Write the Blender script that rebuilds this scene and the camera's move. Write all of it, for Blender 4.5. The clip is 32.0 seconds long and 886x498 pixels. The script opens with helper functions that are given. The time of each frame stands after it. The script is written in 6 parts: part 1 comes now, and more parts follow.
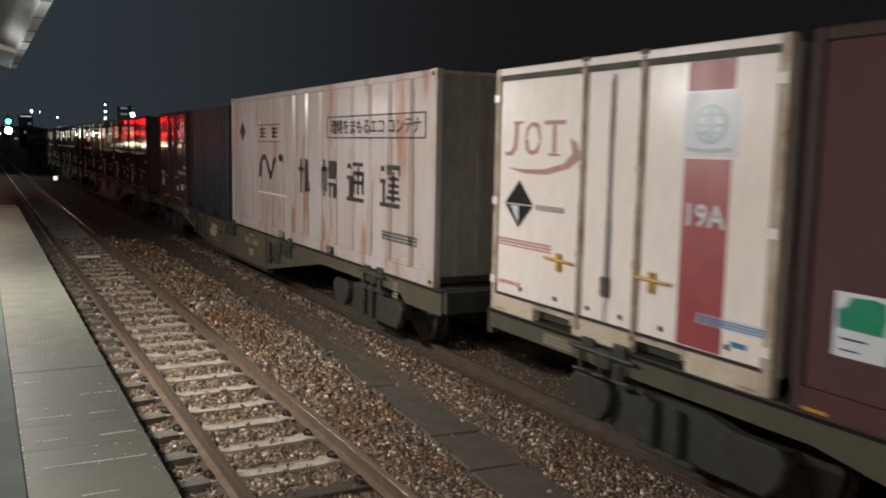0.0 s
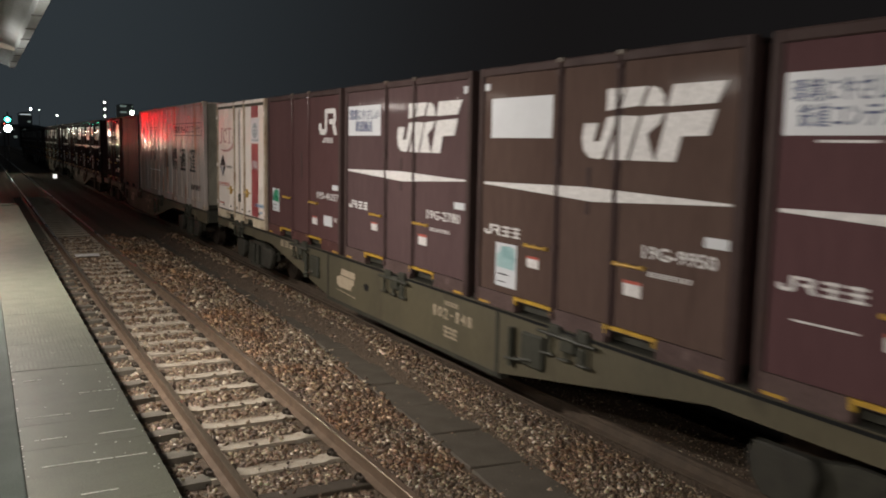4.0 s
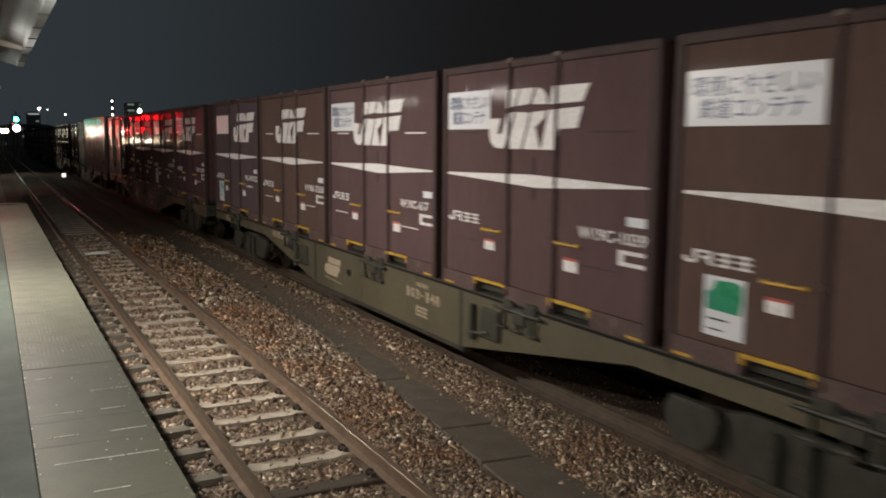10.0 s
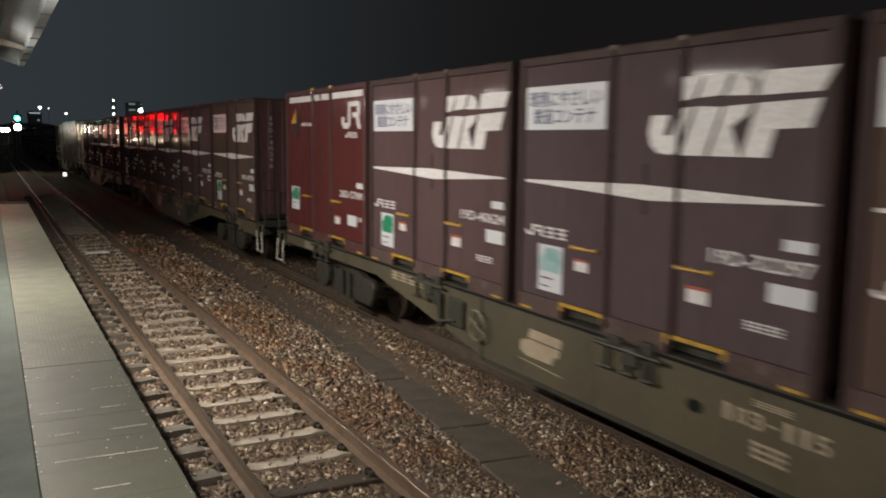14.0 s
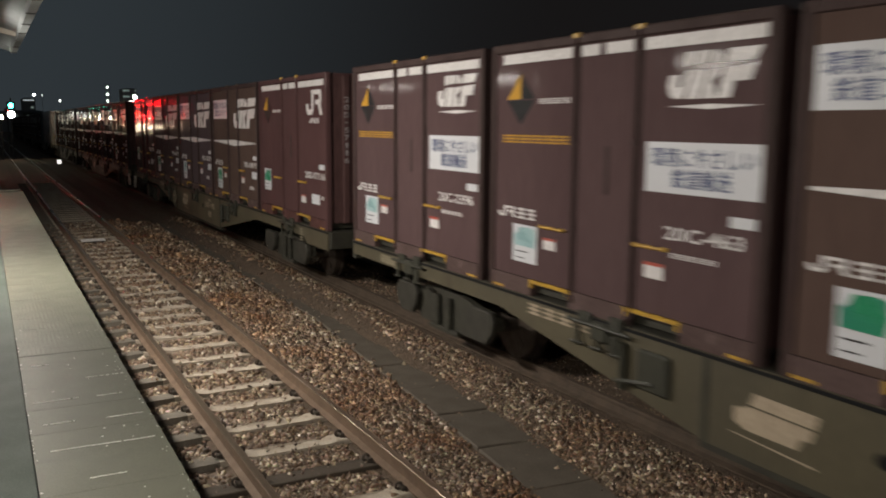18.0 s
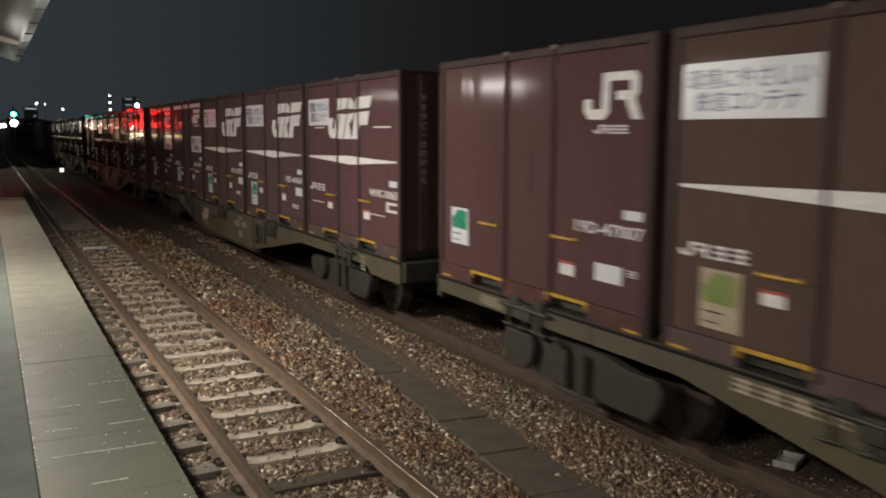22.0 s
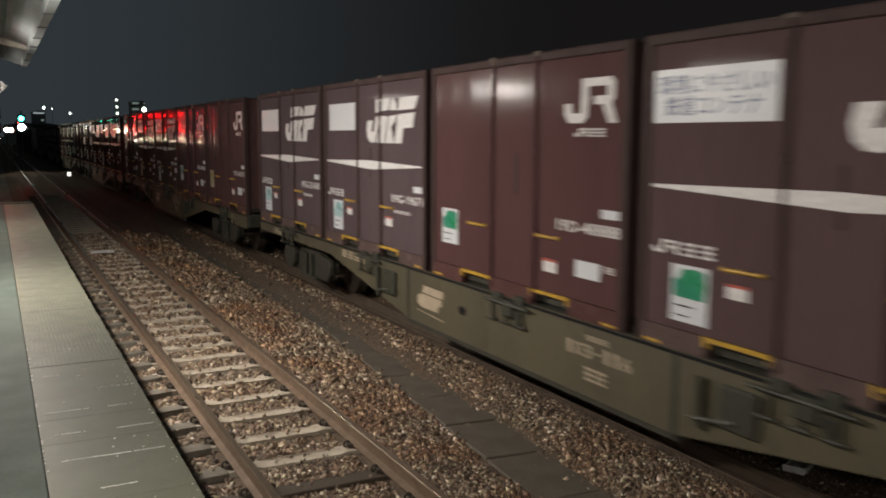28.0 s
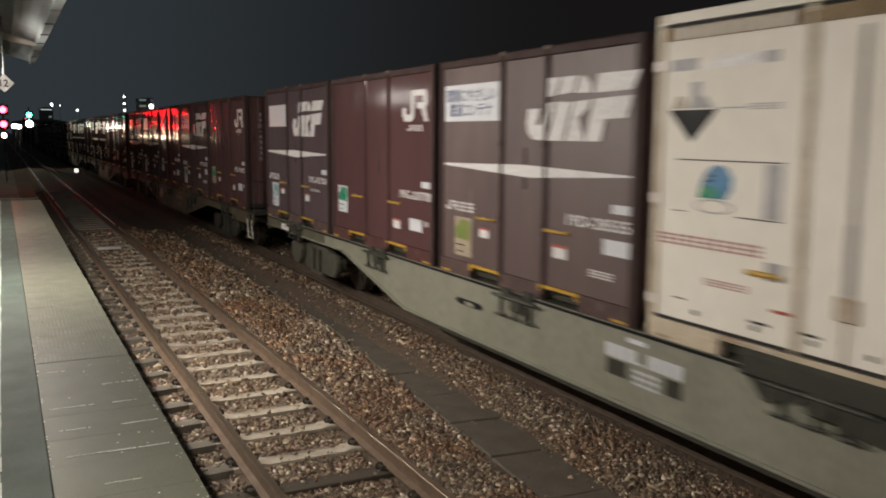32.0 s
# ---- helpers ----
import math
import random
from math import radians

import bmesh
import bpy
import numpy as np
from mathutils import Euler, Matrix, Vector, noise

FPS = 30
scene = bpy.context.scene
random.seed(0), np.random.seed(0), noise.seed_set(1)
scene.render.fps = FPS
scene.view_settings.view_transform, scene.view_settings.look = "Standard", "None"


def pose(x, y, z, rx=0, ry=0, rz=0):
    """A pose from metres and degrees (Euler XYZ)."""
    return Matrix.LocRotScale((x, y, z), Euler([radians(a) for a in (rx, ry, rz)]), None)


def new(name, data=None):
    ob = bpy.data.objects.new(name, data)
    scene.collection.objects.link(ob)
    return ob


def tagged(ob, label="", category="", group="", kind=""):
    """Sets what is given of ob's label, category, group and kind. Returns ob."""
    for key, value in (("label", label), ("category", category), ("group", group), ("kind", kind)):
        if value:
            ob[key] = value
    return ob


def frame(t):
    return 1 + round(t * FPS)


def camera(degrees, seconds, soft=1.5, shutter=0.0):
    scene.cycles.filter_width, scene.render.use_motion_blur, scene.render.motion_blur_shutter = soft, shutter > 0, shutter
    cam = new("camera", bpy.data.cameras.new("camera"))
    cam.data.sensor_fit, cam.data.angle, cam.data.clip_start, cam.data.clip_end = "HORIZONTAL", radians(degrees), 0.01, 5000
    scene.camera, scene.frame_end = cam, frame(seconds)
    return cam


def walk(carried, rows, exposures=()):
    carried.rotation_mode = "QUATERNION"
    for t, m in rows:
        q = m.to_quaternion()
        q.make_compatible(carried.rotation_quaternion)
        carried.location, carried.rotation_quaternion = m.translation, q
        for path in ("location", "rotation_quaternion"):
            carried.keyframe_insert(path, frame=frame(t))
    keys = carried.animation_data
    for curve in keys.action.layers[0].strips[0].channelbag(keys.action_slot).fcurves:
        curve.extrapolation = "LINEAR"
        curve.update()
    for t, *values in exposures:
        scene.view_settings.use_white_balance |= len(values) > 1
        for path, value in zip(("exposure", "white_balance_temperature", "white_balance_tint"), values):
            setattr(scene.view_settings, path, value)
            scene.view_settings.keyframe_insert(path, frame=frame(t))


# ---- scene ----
cam = camera(54.5, 32.0, soft=1.9, shutter=0.75)
walk(cam, [
    (0, pose(-0.007, -0.011, 2.697, 83.23, -1.16, -28.15)),
    (0.5, pose(0.001, -0.007, 2.697, 83.11, -1.11, -28.38)),
    (1, pose(0.005, -0.003, 2.695, 82.86, -1.14, -28.83)),
    (1.5, pose(0.003, 0.006, 2.697, 82.73, -1.11, -28.16)),
    (2, pose(0.003, 0.003, 2.696, 82.80, -0.98, -27.97)),
    (2.5, pose(0.002, -0.002, 2.698, 82.93, -1.01, -28.18)),
    (3, pose(-0.000, 0.001, 2.696, 83.04, -1.09, -28.31)),
    (3.5, pose(-0.004, 0.001, 2.696, 83.04, -1.20, -28.17)),
    (5.5, pose(0.002, 0.001, 2.693, 83.37, -0.72, -28.29)),
    (6, pose(-0.003, 0.008, 2.695, 83.38, -0.72, -28.32)),
    (6.5, pose(-0.002, 0.013, 2.695, 83.36, -1.01, -28.59)),
    (7, pose(-0.003, 0.015, 2.691, 83.16, -0.95, -28.39)),
    (7.5, pose(-0.001, 0.015, 2.694, 83.07, -0.81, -27.88)),
    (8, pose(0.000, 0.013, 2.692, 83.06, -0.68, -28.07)),
    (8.5, pose(-0.001, 0.014, 2.695, 83.02, -0.58, -27.55)),
    (9, pose(-0.002, 0.015, 2.692, 82.92, -0.61, -27.87)),
    (9.5, pose(-0.002, 0.018, 2.691, 82.80, -0.38, -26.97)),
    (10, pose(-0.000, 0.019, 2.689, 82.73, -0.45, -27.70)),
    (10.5, pose(0.001, 0.018, 2.689, 82.86, -0.51, -27.62)),
    (11, pose(0.003, 0.017, 2.690, 82.90, -0.50, -27.20)),
    (11.5, pose(0.000, 0.013, 2.691, 83.01, -0.77, -28.62)),
    (12, pose(-0.001, 0.011, 2.694, 82.91, -0.68, -27.57)),
    (12.5, pose(-0.000, -0.000, 2.690, 82.78, -0.80, -27.89)),
    (13, pose(-0.003, -0.007, 2.690, 82.78, -0.70, -27.79)),
    (13.5, pose(-0.001, -0.010, 2.696, 82.77, -0.58, -27.36)),
    (14, pose(-0.005, -0.014, 2.694, 82.77, -0.67, -27.64)),
    (14.5, pose(-0.003, -0.015, 2.690, 82.51, -0.71, -28.15)),
    (15, pose(-0.003, -0.015, 2.693, 82.47, -0.66, -27.45)),
    (15.5, pose(-0.000, -0.012, 2.690, 82.27, -0.72, -27.62)),
    (17.5, pose(0.009, 0.003, 2.691, 81.57, -0.35, -27.46)),
    (18, pose(0.007, 0.012, 2.691, 81.81, -0.39, -27.92)),
    (18.5, pose(0.006, 0.009, 2.693, 82.12, -0.35, -27.62)),
    (19, pose(0.000, -0.000, 2.691, 82.41, -0.42, -27.80)),
    (19.5, pose(-0.005, -0.005, 2.693, 82.41, -0.57, -28.15)),
    (20, pose(-0.008, -0.011, 2.695, 82.59, -0.65, -27.73)),
    (20.5, pose(-0.006, -0.012, 2.697, 82.63, -0.61, -28.08)),
    (21, pose(-0.005, -0.014, 2.695, 82.53, -0.52, -28.33)),
    (21.5, pose(0.001, -0.014, 2.693, 82.42, -0.27, -28.41)),
    (22, pose(0.005, -0.018, 2.692, 82.31, -0.27, -27.81)),
    (22.5, pose(0.004, -0.017, 2.691, 82.28, -0.25, -27.72)),
    (23, pose(0.005, -0.016, 2.693, 82.38, -0.41, -27.90)),
    (23.5, pose(0.002, -0.015, 2.692, 82.46, -0.60, -28.02)),
    (24, pose(-0.001, -0.007, 2.693, 82.51, -0.81, -28.26)),
    (24.5, pose(-0.003, -0.002, 2.692, 82.64, -0.64, -27.44)),
    (26.5, pose(0.001, 0.006, 2.690, 82.46, -0.20, -27.36)),
    (27, pose(-0.002, 0.003, 2.687, 82.42, -0.32, -27.47)),
    (27.5, pose(-0.005, 0.002, 2.688, 82.46, -0.27, -27.01)),
    (28, pose(-0.004, -0.002, 2.690, 82.54, -0.18, -27.42)),
    (28.5, pose(0.001, -0.006, 2.692, 82.50, -0.01, -27.06)),
    (29, pose(0.000, -0.002, 2.690, 82.33, -0.08, -27.37)),
    (29.5, pose(0.002, 0.000, 2.688, 82.38, -0.30, -27.79)),
    (30, pose(0.003, 0.001, 2.690, 82.25, -0.35, -27.77)),
    (30.5, pose(0.001, -0.001, 2.691, 82.30, -0.40, -27.60)),
    (31, pose(0.004, -0.001, 2.692, 82.37, -0.36, -27.37)),
    (31.5, pose(0.003, -0.001, 2.689, 82.28, -0.25, -26.90)),
    (32, pose(0.005, -0.000, 2.689, 82.39, -0.36, -26.99)),
], exposures=[(0.0, 0.0, 6150, 10), (2.0, 0.0, 6300, 10), (5.0, 0.0, 6500, 10), (32.0, 0.0, 6550, 10)])

# ---- world and light ----
world = bpy.data.worlds.new("night")
scene.world = world
world.use_nodes = True
wn, wl = world.node_tree.nodes, world.node_tree.links
sky_dir = wn.new("ShaderNodeTexCoord")
split = wn.new("ShaderNodeSeparateXYZ")
wl.new(sky_dir.outputs["Generated"], split.inputs[0])
# town glow: the night sky is paler along the line, darker across it
toward = wn.new("ShaderNodeMapRange")
toward.interpolation_type = "SMOOTHSTEP"
toward.inputs[1].default_value, toward.inputs[2].default_value = 0.0, 0.60
toward.inputs[3].default_value, toward.inputs[4].default_value = 1.0, 0.0
aside = wn.new("ShaderNodeMath")
aside.operation = "ABSOLUTE"
wl.new(split.outputs["X"], aside.inputs[0])
wl.new(aside.outputs[0], toward.inputs[0])
tint = wn.new("ShaderNodeMix")
tint.data_type = "RGBA"
tint.inputs[6].default_value, tint.inputs[7].default_value = (0.0080, 0.0073, 0.0074, 1), (0.0272, 0.0343, 0.0392, 1)
wl.new(toward.outputs[0], tint.inputs[0])
wl.new(tint.outputs[2], wn["Background"].inputs[0])
wn["Background"].inputs[1].default_value = 1.0

LAMPS = ((-10.75, 0.4, -42), (-3.8, 0.60, -47), (3.15, 0.48, -42), (10.05, 1.60, -42), (16.6, 0.54, -42), (22.2, 0.16, -42))   # place along the platform, relative power, tilt
LAMP_X, LAMP_Z = -0.64, 3.80


def tube_light(x, y, watts, tilt=-42):
    """The light of one tube lamp: as long as its tubes, thrown down and towards the tracks by its reflector."""
    d = bpy.data.lights.new("tube_light", "AREA")
    d.shape, d.size, d.size_y = "RECTANGLE", 0.12, 1.2
    d.energy = watts
    d.color = (1.0, 0.93, 0.84)
    ob = new("tube_light", d)
    ob.matrix_basis = pose(x + 0.02, y, LAMP_Z - 0.09, 0, tilt, 0)
    return ob


for ly, power, tilt in LAMPS:
    tube_light(LAMP_X, ly, 238 * power, tilt)

# ---- materials ----


def rgba(c):
    return (c[0], c[1], c[2], 1)


def mat(name, c1, c2=None, rough=0.6, metal=0.0, scale=6.0, fine=60.0, bump=0.0, stretch=(1, 1, 1), spots=None,
        spec=0.5, rvar=0.12, wave=0.0, grain=0.72):
    """A surface with broad and fine variation of colour and gloss; spots: (colour, amount, scale) for dirt or wear."""
    m = bpy.data.materials.new(name)
    m.use_nodes = True
    nt = m.node_tree
    n, l = nt.nodes, nt.links
    b = n["Principled BSDF"]
    b.inputs["Metallic"].default_value = metal
    b.inputs["Specular IOR Level"].default_value = spec
    tc = n.new("ShaderNodeTexCoord")
    mp = n.new("ShaderNodeMapping")
    mp.inputs["Scale"].default_value = stretch
    l.new(tc.outputs["Object"], mp.inputs[0])

    def noise_at(sc, det=3):
        q = n.new("ShaderNodeTexNoise")
        q.inputs["Scale"].default_value, q.inputs["Detail"].default_value = sc, det
        l.new(mp.outputs[0], q.inputs["Vector"])
        return q.outputs["Fac"]

    def mixed(fac, a, c, kind="MIX"):
        x = n.new("ShaderNodeMix")
        x.data_type, x.blend_type = "RGBA", kind
        if isinstance(fac, float):
            x.inputs[0].default_value = fac
        else:
            l.new(fac, x.inputs[0])
        for slot, v in ((6, a), (7, c)):
            if isinstance(v, tuple):
                x.inputs[slot].default_value = rgba(v)
            else:
                l.new(v, x.inputs[slot])
        return x.outputs[2]

    def ramp(v, lo, hi):
        r = n.new("ShaderNodeMapRange")
        r.inputs[1].default_value, r.inputs[2].default_value = lo, hi
        l.new(v, r.inputs[0])
        return r.outputs[0]

    c2 = c2 or tuple(v * 0.72 for v in c1)
    big = noise_at(scale)
    small = noise_at(fine, 2)
    col = mixed(ramp(big, 0.32, 0.68), c1, c2)
    col = mixed(ramp(small, 0.35, 0.75), col, mixed(1.0, col, (grain, grain, grain), "MULTIPLY"))
    if spots:
        col = mixed(ramp(noise_at(spots[2], 4), 1 - spots[1], 1 - spots[1] + 0.10), col, spots[0])
    l.new(col, b.inputs["Base Color"])
    rr = n.new("ShaderNodeMapRange")
    rr.inputs[3].default_value, rr.inputs[4].default_value = max(rough - rvar, 0.03), min(rough + rvar, 1)
    l.new(big, rr.inputs[0])
    l.new(rr.outputs[0], b.inputs["Roughness"])
    if bump:
        bp = n.new("ShaderNodeBump")
        bp.inputs["Strength"].default_value, bp.inputs["Distance"].default_value = 1.0, bump
        l.new(small, bp.inputs["Height"])
        l.new(bp.outputs[0], b.inputs["Normal"])
        if wave:
            mw = n.new("ShaderNodeMapping")
            mw.inputs["Scale"].default_value = (1, 1, 0.04)
            l.new(tc.outputs["Object"], mw.inputs[0])
            q = n.new("ShaderNodeTexNoise")
            q.inputs["Scale"].default_value, q.inputs["Detail"].default_value = 5.0, 2
            l.new(mw.outputs[0], q.inputs["Vector"])
            bw = n.new("ShaderNodeBump")
            bw.inputs["Strength"].default_value, bw.inputs["Distance"].default_value = 1.0, wave
            l.new(q.outputs["Fac"], bw.inputs["Height"])
            l.new(bw.outputs[0], bp.inputs["Normal"])
    return m


def glow(name, c, strength):
    m = bpy.data.materials.new(name)
    m.use_nodes = True
    b = m.node_tree.nodes["Principled BSDF"]
    b.inputs["Base Color"].default_value = rgba(c)
    b.inputs["Emission Color"].default_value = rgba(c)
    b.inputs["Emission Strength"].default_value = strength
    return m


V = (1, 1, 0.18)   # streaks that run down
M_PURPLE = mat("purple_brown_paint", (0.104, 0.068, 0.068), (0.088, 0.056, 0.057), 0.085, spec=0.010, scale=1.3, fine=22, bump=0.0002, stretch=V, spots=((0.07, 0.042, 0.038), 0.30, 7), wave=0.007, rvar=0.03, grain=0.88)
M_PLUM = mat("plum_paint", (0.106, 0.057, 0.060), (0.088, 0.046, 0.049), 0.10, spec=0.014, scale=1.3, fine=22, bump=0.0002, stretch=V, spots=((0.065, 0.036, 0.035), 0.30, 7), wave=0.007, rvar=0.03, grain=0.88)
M_BROWN = mat("dull_brown_paint", (0.105, 0.071, 0.060), (0.087, 0.057, 0.048), 0.11, spec=0.002, scale=1.3, fine=22, bump=0.0002, stretch=V, spots=((0.068, 0.046, 0.037), 0.33, 6), wave=0.007, rvar=0.03, grain=0.86)
M_VIOLET = mat("violet_brown_paint", (0.099, 0.073, 0.078), (0.083, 0.060, 0.065), 0.085, spec=0.012, scale=1.3, fine=22, bump=0.0002, stretch=V, spots=((0.066, 0.046, 0.047), 0.30, 7), wave=0.007, rvar=0.03, grain=0.88)
M_MAROON = mat("maroon_paint", (0.101, 0.055, 0.054), (0.084, 0.045, 0.045), 0.12, spec=0.038, scale=1.3, fine=22, bump=0.0002, stretch=V, spots=((0.06, 0.032, 0.028), 0.28, 7), wave=0.009, rvar=0.03, grain=0.9)
M_RED = mat("wine_red_paint", (0.102, 0.030, 0.028), (0.086, 0.024, 0.023), 0.15, spec=0.15, scale=1.3, fine=20, bump=0.0002, stretch=V, wave=0.0065, rvar=0.03, grain=0.92)
M_GLOSS = mat("glossy_maroon_paint", (0.096, 0.050, 0.050), (0.080, 0.041, 0.042), 0.14, spec=0.075, scale=1.3, fine=20, bump=0.0002, stretch=V, wave=0.009, rvar=0.03, grain=0.92)
M_WORN = mat("faded_purple_paint", (0.125, 0.085, 0.078), (0.085, 0.052, 0.052), 0.50, scale=1.6, fine=18, bump=0.0015, stretch=V, spots=((0.20, 0.17, 0.16), 0.36, 3), wave=0.0035, grain=0.88)
M_POST = mat("dark_frame_paint", (0.066, 0.043, 0.040), (0.050, 0.032, 0.030), 0.6, spec=0.1, scale=3, fine=40, bump=0.001, stretch=V, spots=((0.09, 0.05, 0.025), 0.32, 12))
M_TOPEDGE = mat("glossy_top_rail_paint", (0.066, 0.043, 0.040), (0.050, 0.032, 0.030), 0.16, spec=0.6, scale=3, fine=40, bump=0.0004, rvar=0.05)
M_ROD = mat("door_post_paint", (0.078, 0.050, 0.048), (0.060, 0.039, 0.037), 0.6, spec=0.1, scale=3, fine=40, bump=0.001, stretch=V, spots=((0.10, 0.062, 0.04), 0.30, 9))
M_DUSTY = mat("dusty_rail_paint", (0.118, 0.080, 0.074), (0.084, 0.054, 0.050), 0.6, spec=0.15, scale=2.2, fine=26, bump=0.001, spots=((0.17, 0.13, 0.115), 0.32, 6))
M_REDDUSTY = mat("dusty_red_rail_paint", (0.105, 0.048, 0.044), (0.078, 0.034, 0.031), 0.6, spec=0.15, scale=2.2, fine=26, bump=0.001, spots=((0.13, 0.085, 0.075), 0.30, 6))
M_CAP = mat("grubby_cap_paint", (0.10, 0.072, 0.045), (0.065, 0.045, 0.032), 0.6, scale=9, fine=50)
M_STEPS = mat("grubby_step_paint", (0.60, 0.57, 0.50), (0.42, 0.39, 0.32), 0.6, scale=8, fine=50)
M_ENDP = mat("end_wall_paint", (0.105, 0.058, 0.055), (0.078, 0.042, 0.040), 0.6, spec=0.1, scale=1.5, fine=25, bump=0.001, stretch=V)
M_WHITE = mat("white_container_paint", (0.82, 0.745, 0.69), (0.76, 0.675, 0.61), 0.26, spec=0.15, scale=1.1, fine=9, bump=0.0006, stretch=(1, 1, 0.5), spots=((0.42, 0.29, 0.19), 0.24, 5), grain=0.93)
M_DULLWHITE = mat("dull_white_container_paint", (0.79, 0.745, 0.672), (0.735, 0.685, 0.605), 0.55, spec=0.06, scale=1.1, fine=9, bump=0.0006, stretch=(1, 1, 0.5), spots=((0.52, 0.44, 0.33), 0.24, 5), grain=0.93)
M_OCHRE = mat("dirt_stained_ochre", (0.22, 0.145, 0.055), (0.14, 0.09, 0.04), 0.6, scale=5, fine=30, spots=((0.40, 0.34, 0.22), 0.35, 9))
M_RUSTWHITE = mat("rust_streaked_white_paint", (0.45, 0.41, 0.39), (0.37, 0.285, 0.245), 0.20, spec=0.12, scale=1.1, fine=10, bump=0.001, stretch=(1, 1.3, 0.30), spots=((0.30, 0.165, 0.115), 0.42, 2.2), grain=0.88)
M_RUSTFRAME = mat("rusty_cream_frame", (0.52, 0.44, 0.34), (0.33, 0.23, 0.15), 0.62, scale=4, fine=40, bump=0.0015, spots=((0.16, 0.075, 0.03), 0.38, 9))
M_CREAMFRAME = mat("cream_frame_paint", (0.64, 0.55, 0.42), (0.50, 0.41, 0.29), 0.5, scale=4, fine=40, bump=0.001, spots=((0.24, 0.14, 0.07), 0.30, 9))
M_SEAL = mat("grey_rubber_seal", (0.40, 0.385, 0.39), (0.33, 0.32, 0.32), 0.6, scale=3, fine=30)
M_LOGO = mat("faded_pink_print", (0.42, 0.20, 0.185), (0.36, 0.16, 0.15), 0.5, scale=5, fine=30)
M_BLUE = mat("slate_blue_paint", (0.024, 0.037, 0.047), (0.018, 0.029, 0.038), 0.5, spec=0.1, scale=1.3, fine=20, bump=0.001, stretch=V)
M_PRINT = mat("white_print", (0.73, 0.705, 0.695), (0.65, 0.625, 0.615), 0.45, spec=0.2, scale=3, fine=30, spots=((0.50, 0.47, 0.44), 0.22, 14))
M_FADED = mat("faded_white_print", (0.40, 0.36, 0.36), (0.28, 0.25, 0.25), 0.6, spec=0.15, scale=5, fine=40)
M_CREAM = mat("cream_print", (0.44, 0.36, 0.26), (0.36, 0.29, 0.21), 0.5, scale=3, fine=30)
M_DULLCREAM = mat("grimy_cream_print", (0.23, 0.20, 0.135), (0.17, 0.145, 0.095), 0.6, scale=6, fine=40)
M_STICKER = mat("white_sticker", (0.60, 0.61, 0.635), (0.575, 0.585, 0.61), 0.34, spec=0.2, scale=2, fine=20, grain=0.96)
M_BOARD = mat("grubby_sign_board", (0.27, 0.25, 0.25), (0.21, 0.195, 0.20), 0.6, scale=6, fine=40)
M_INK = mat("blue_ink", (0.055, 0.075, 0.18), None, 0.4)
M_BLACK = mat("black_paint", (0.016, 0.016, 0.017), None, 0.5, spec=0.1, scale=4, fine=50)
M_DKGREY = mat("dark_grey_print", (0.046, 0.043, 0.042), None, 0.55, spec=0.12)
M_GREEN = mat("green_print", (0.035, 0.28, 0.13), (0.03, 0.21, 0.16), 0.3, scale=4)
M_EMBLEM = mat("grey_blue_print", (0.20, 0.29, 0.32), (0.26, 0.34, 0.36), 0.35, scale=9)
M_TEAL = mat("pale_blue_print", (0.29, 0.46, 0.48), (0.37, 0.53, 0.53), 0.3, scale=4)
M_OLIVEP = mat("faded_green_print", (0.16, 0.23, 0.06), (0.24, 0.24, 0.08), 0.4, scale=5)
M_YELLOW = mat("yellow_paint", (0.56, 0.34, 0.035), (0.42, 0.24, 0.03), 0.45, scale=8, fine=60, spots=((0.12, 0.07, 0.03), 0.33, 16))
M_ORANGE = mat("orange_print", (0.62, 0.33, 0.03), None, 0.5, spec=0.12)
M_REDP = mat("dull_red_print", (0.36, 0.075, 0.075), (0.30, 0.055, 0.06), 0.42, scale=3)
M_REDTXT = mat("red_text_print", (0.48, 0.09, 0.06), None, 0.45)
M_BLUEP = mat("blue_print", (0.05, 0.22, 0.42), None, 0.35)
M_SILL = mat("olive_frame_paint", (0.095, 0.081, 0.049), (0.068, 0.058, 0.035), 0.52, scale=1.1, fine=26, bump=0.001, stretch=(1, 1, 0.4), spots=((0.052, 0.042, 0.026), 0.40, 2.6), grain=0.8)
M_SILLGREY = mat("grey_frame_paint", (0.255, 0.25, 0.195), (0.205, 0.20, 0.155), 0.5, scale=1.6, fine=26, bump=0.001, stretch=(1, 1, 0.4))
M_SILLDIRT = mat("dusty_olive_frame", (0.115, 0.108, 0.066), (0.075, 0.070, 0.042), 0.6, scale=2.2, fine=26, bump=0.002, spots=((0.045, 0.042, 0.026), 0.42, 5))
M_UNDERGREY = mat("dusty_grey_iron", (0.072, 0.067, 0.047), (0.052, 0.048, 0.034), 0.75, scale=6, fine=60, bump=0.003)
M_AXLE = mat("dusty_bogie_iron", (0.030, 0.027, 0.018), (0.021, 0.019, 0.013), 0.75, scale=6, fine=60, bump=0.003)
M_GEAR = mat("oily_locking_gear", (0.036, 0.036, 0.022), (0.022, 0.022, 0.014), 0.6, scale=9, fine=60, bump=0.002)
M_CLIP = mat("rusty_clip_iron", (0.066, 0.050, 0.036), (0.042, 0.032, 0.024), 0.8, scale=20, fine=80)
M_UNDER = mat("brake_dust_iron", (0.032, 0.030, 0.019), (0.022, 0.020, 0.013), 0.75, scale=6, fine=60, bump=0.003)
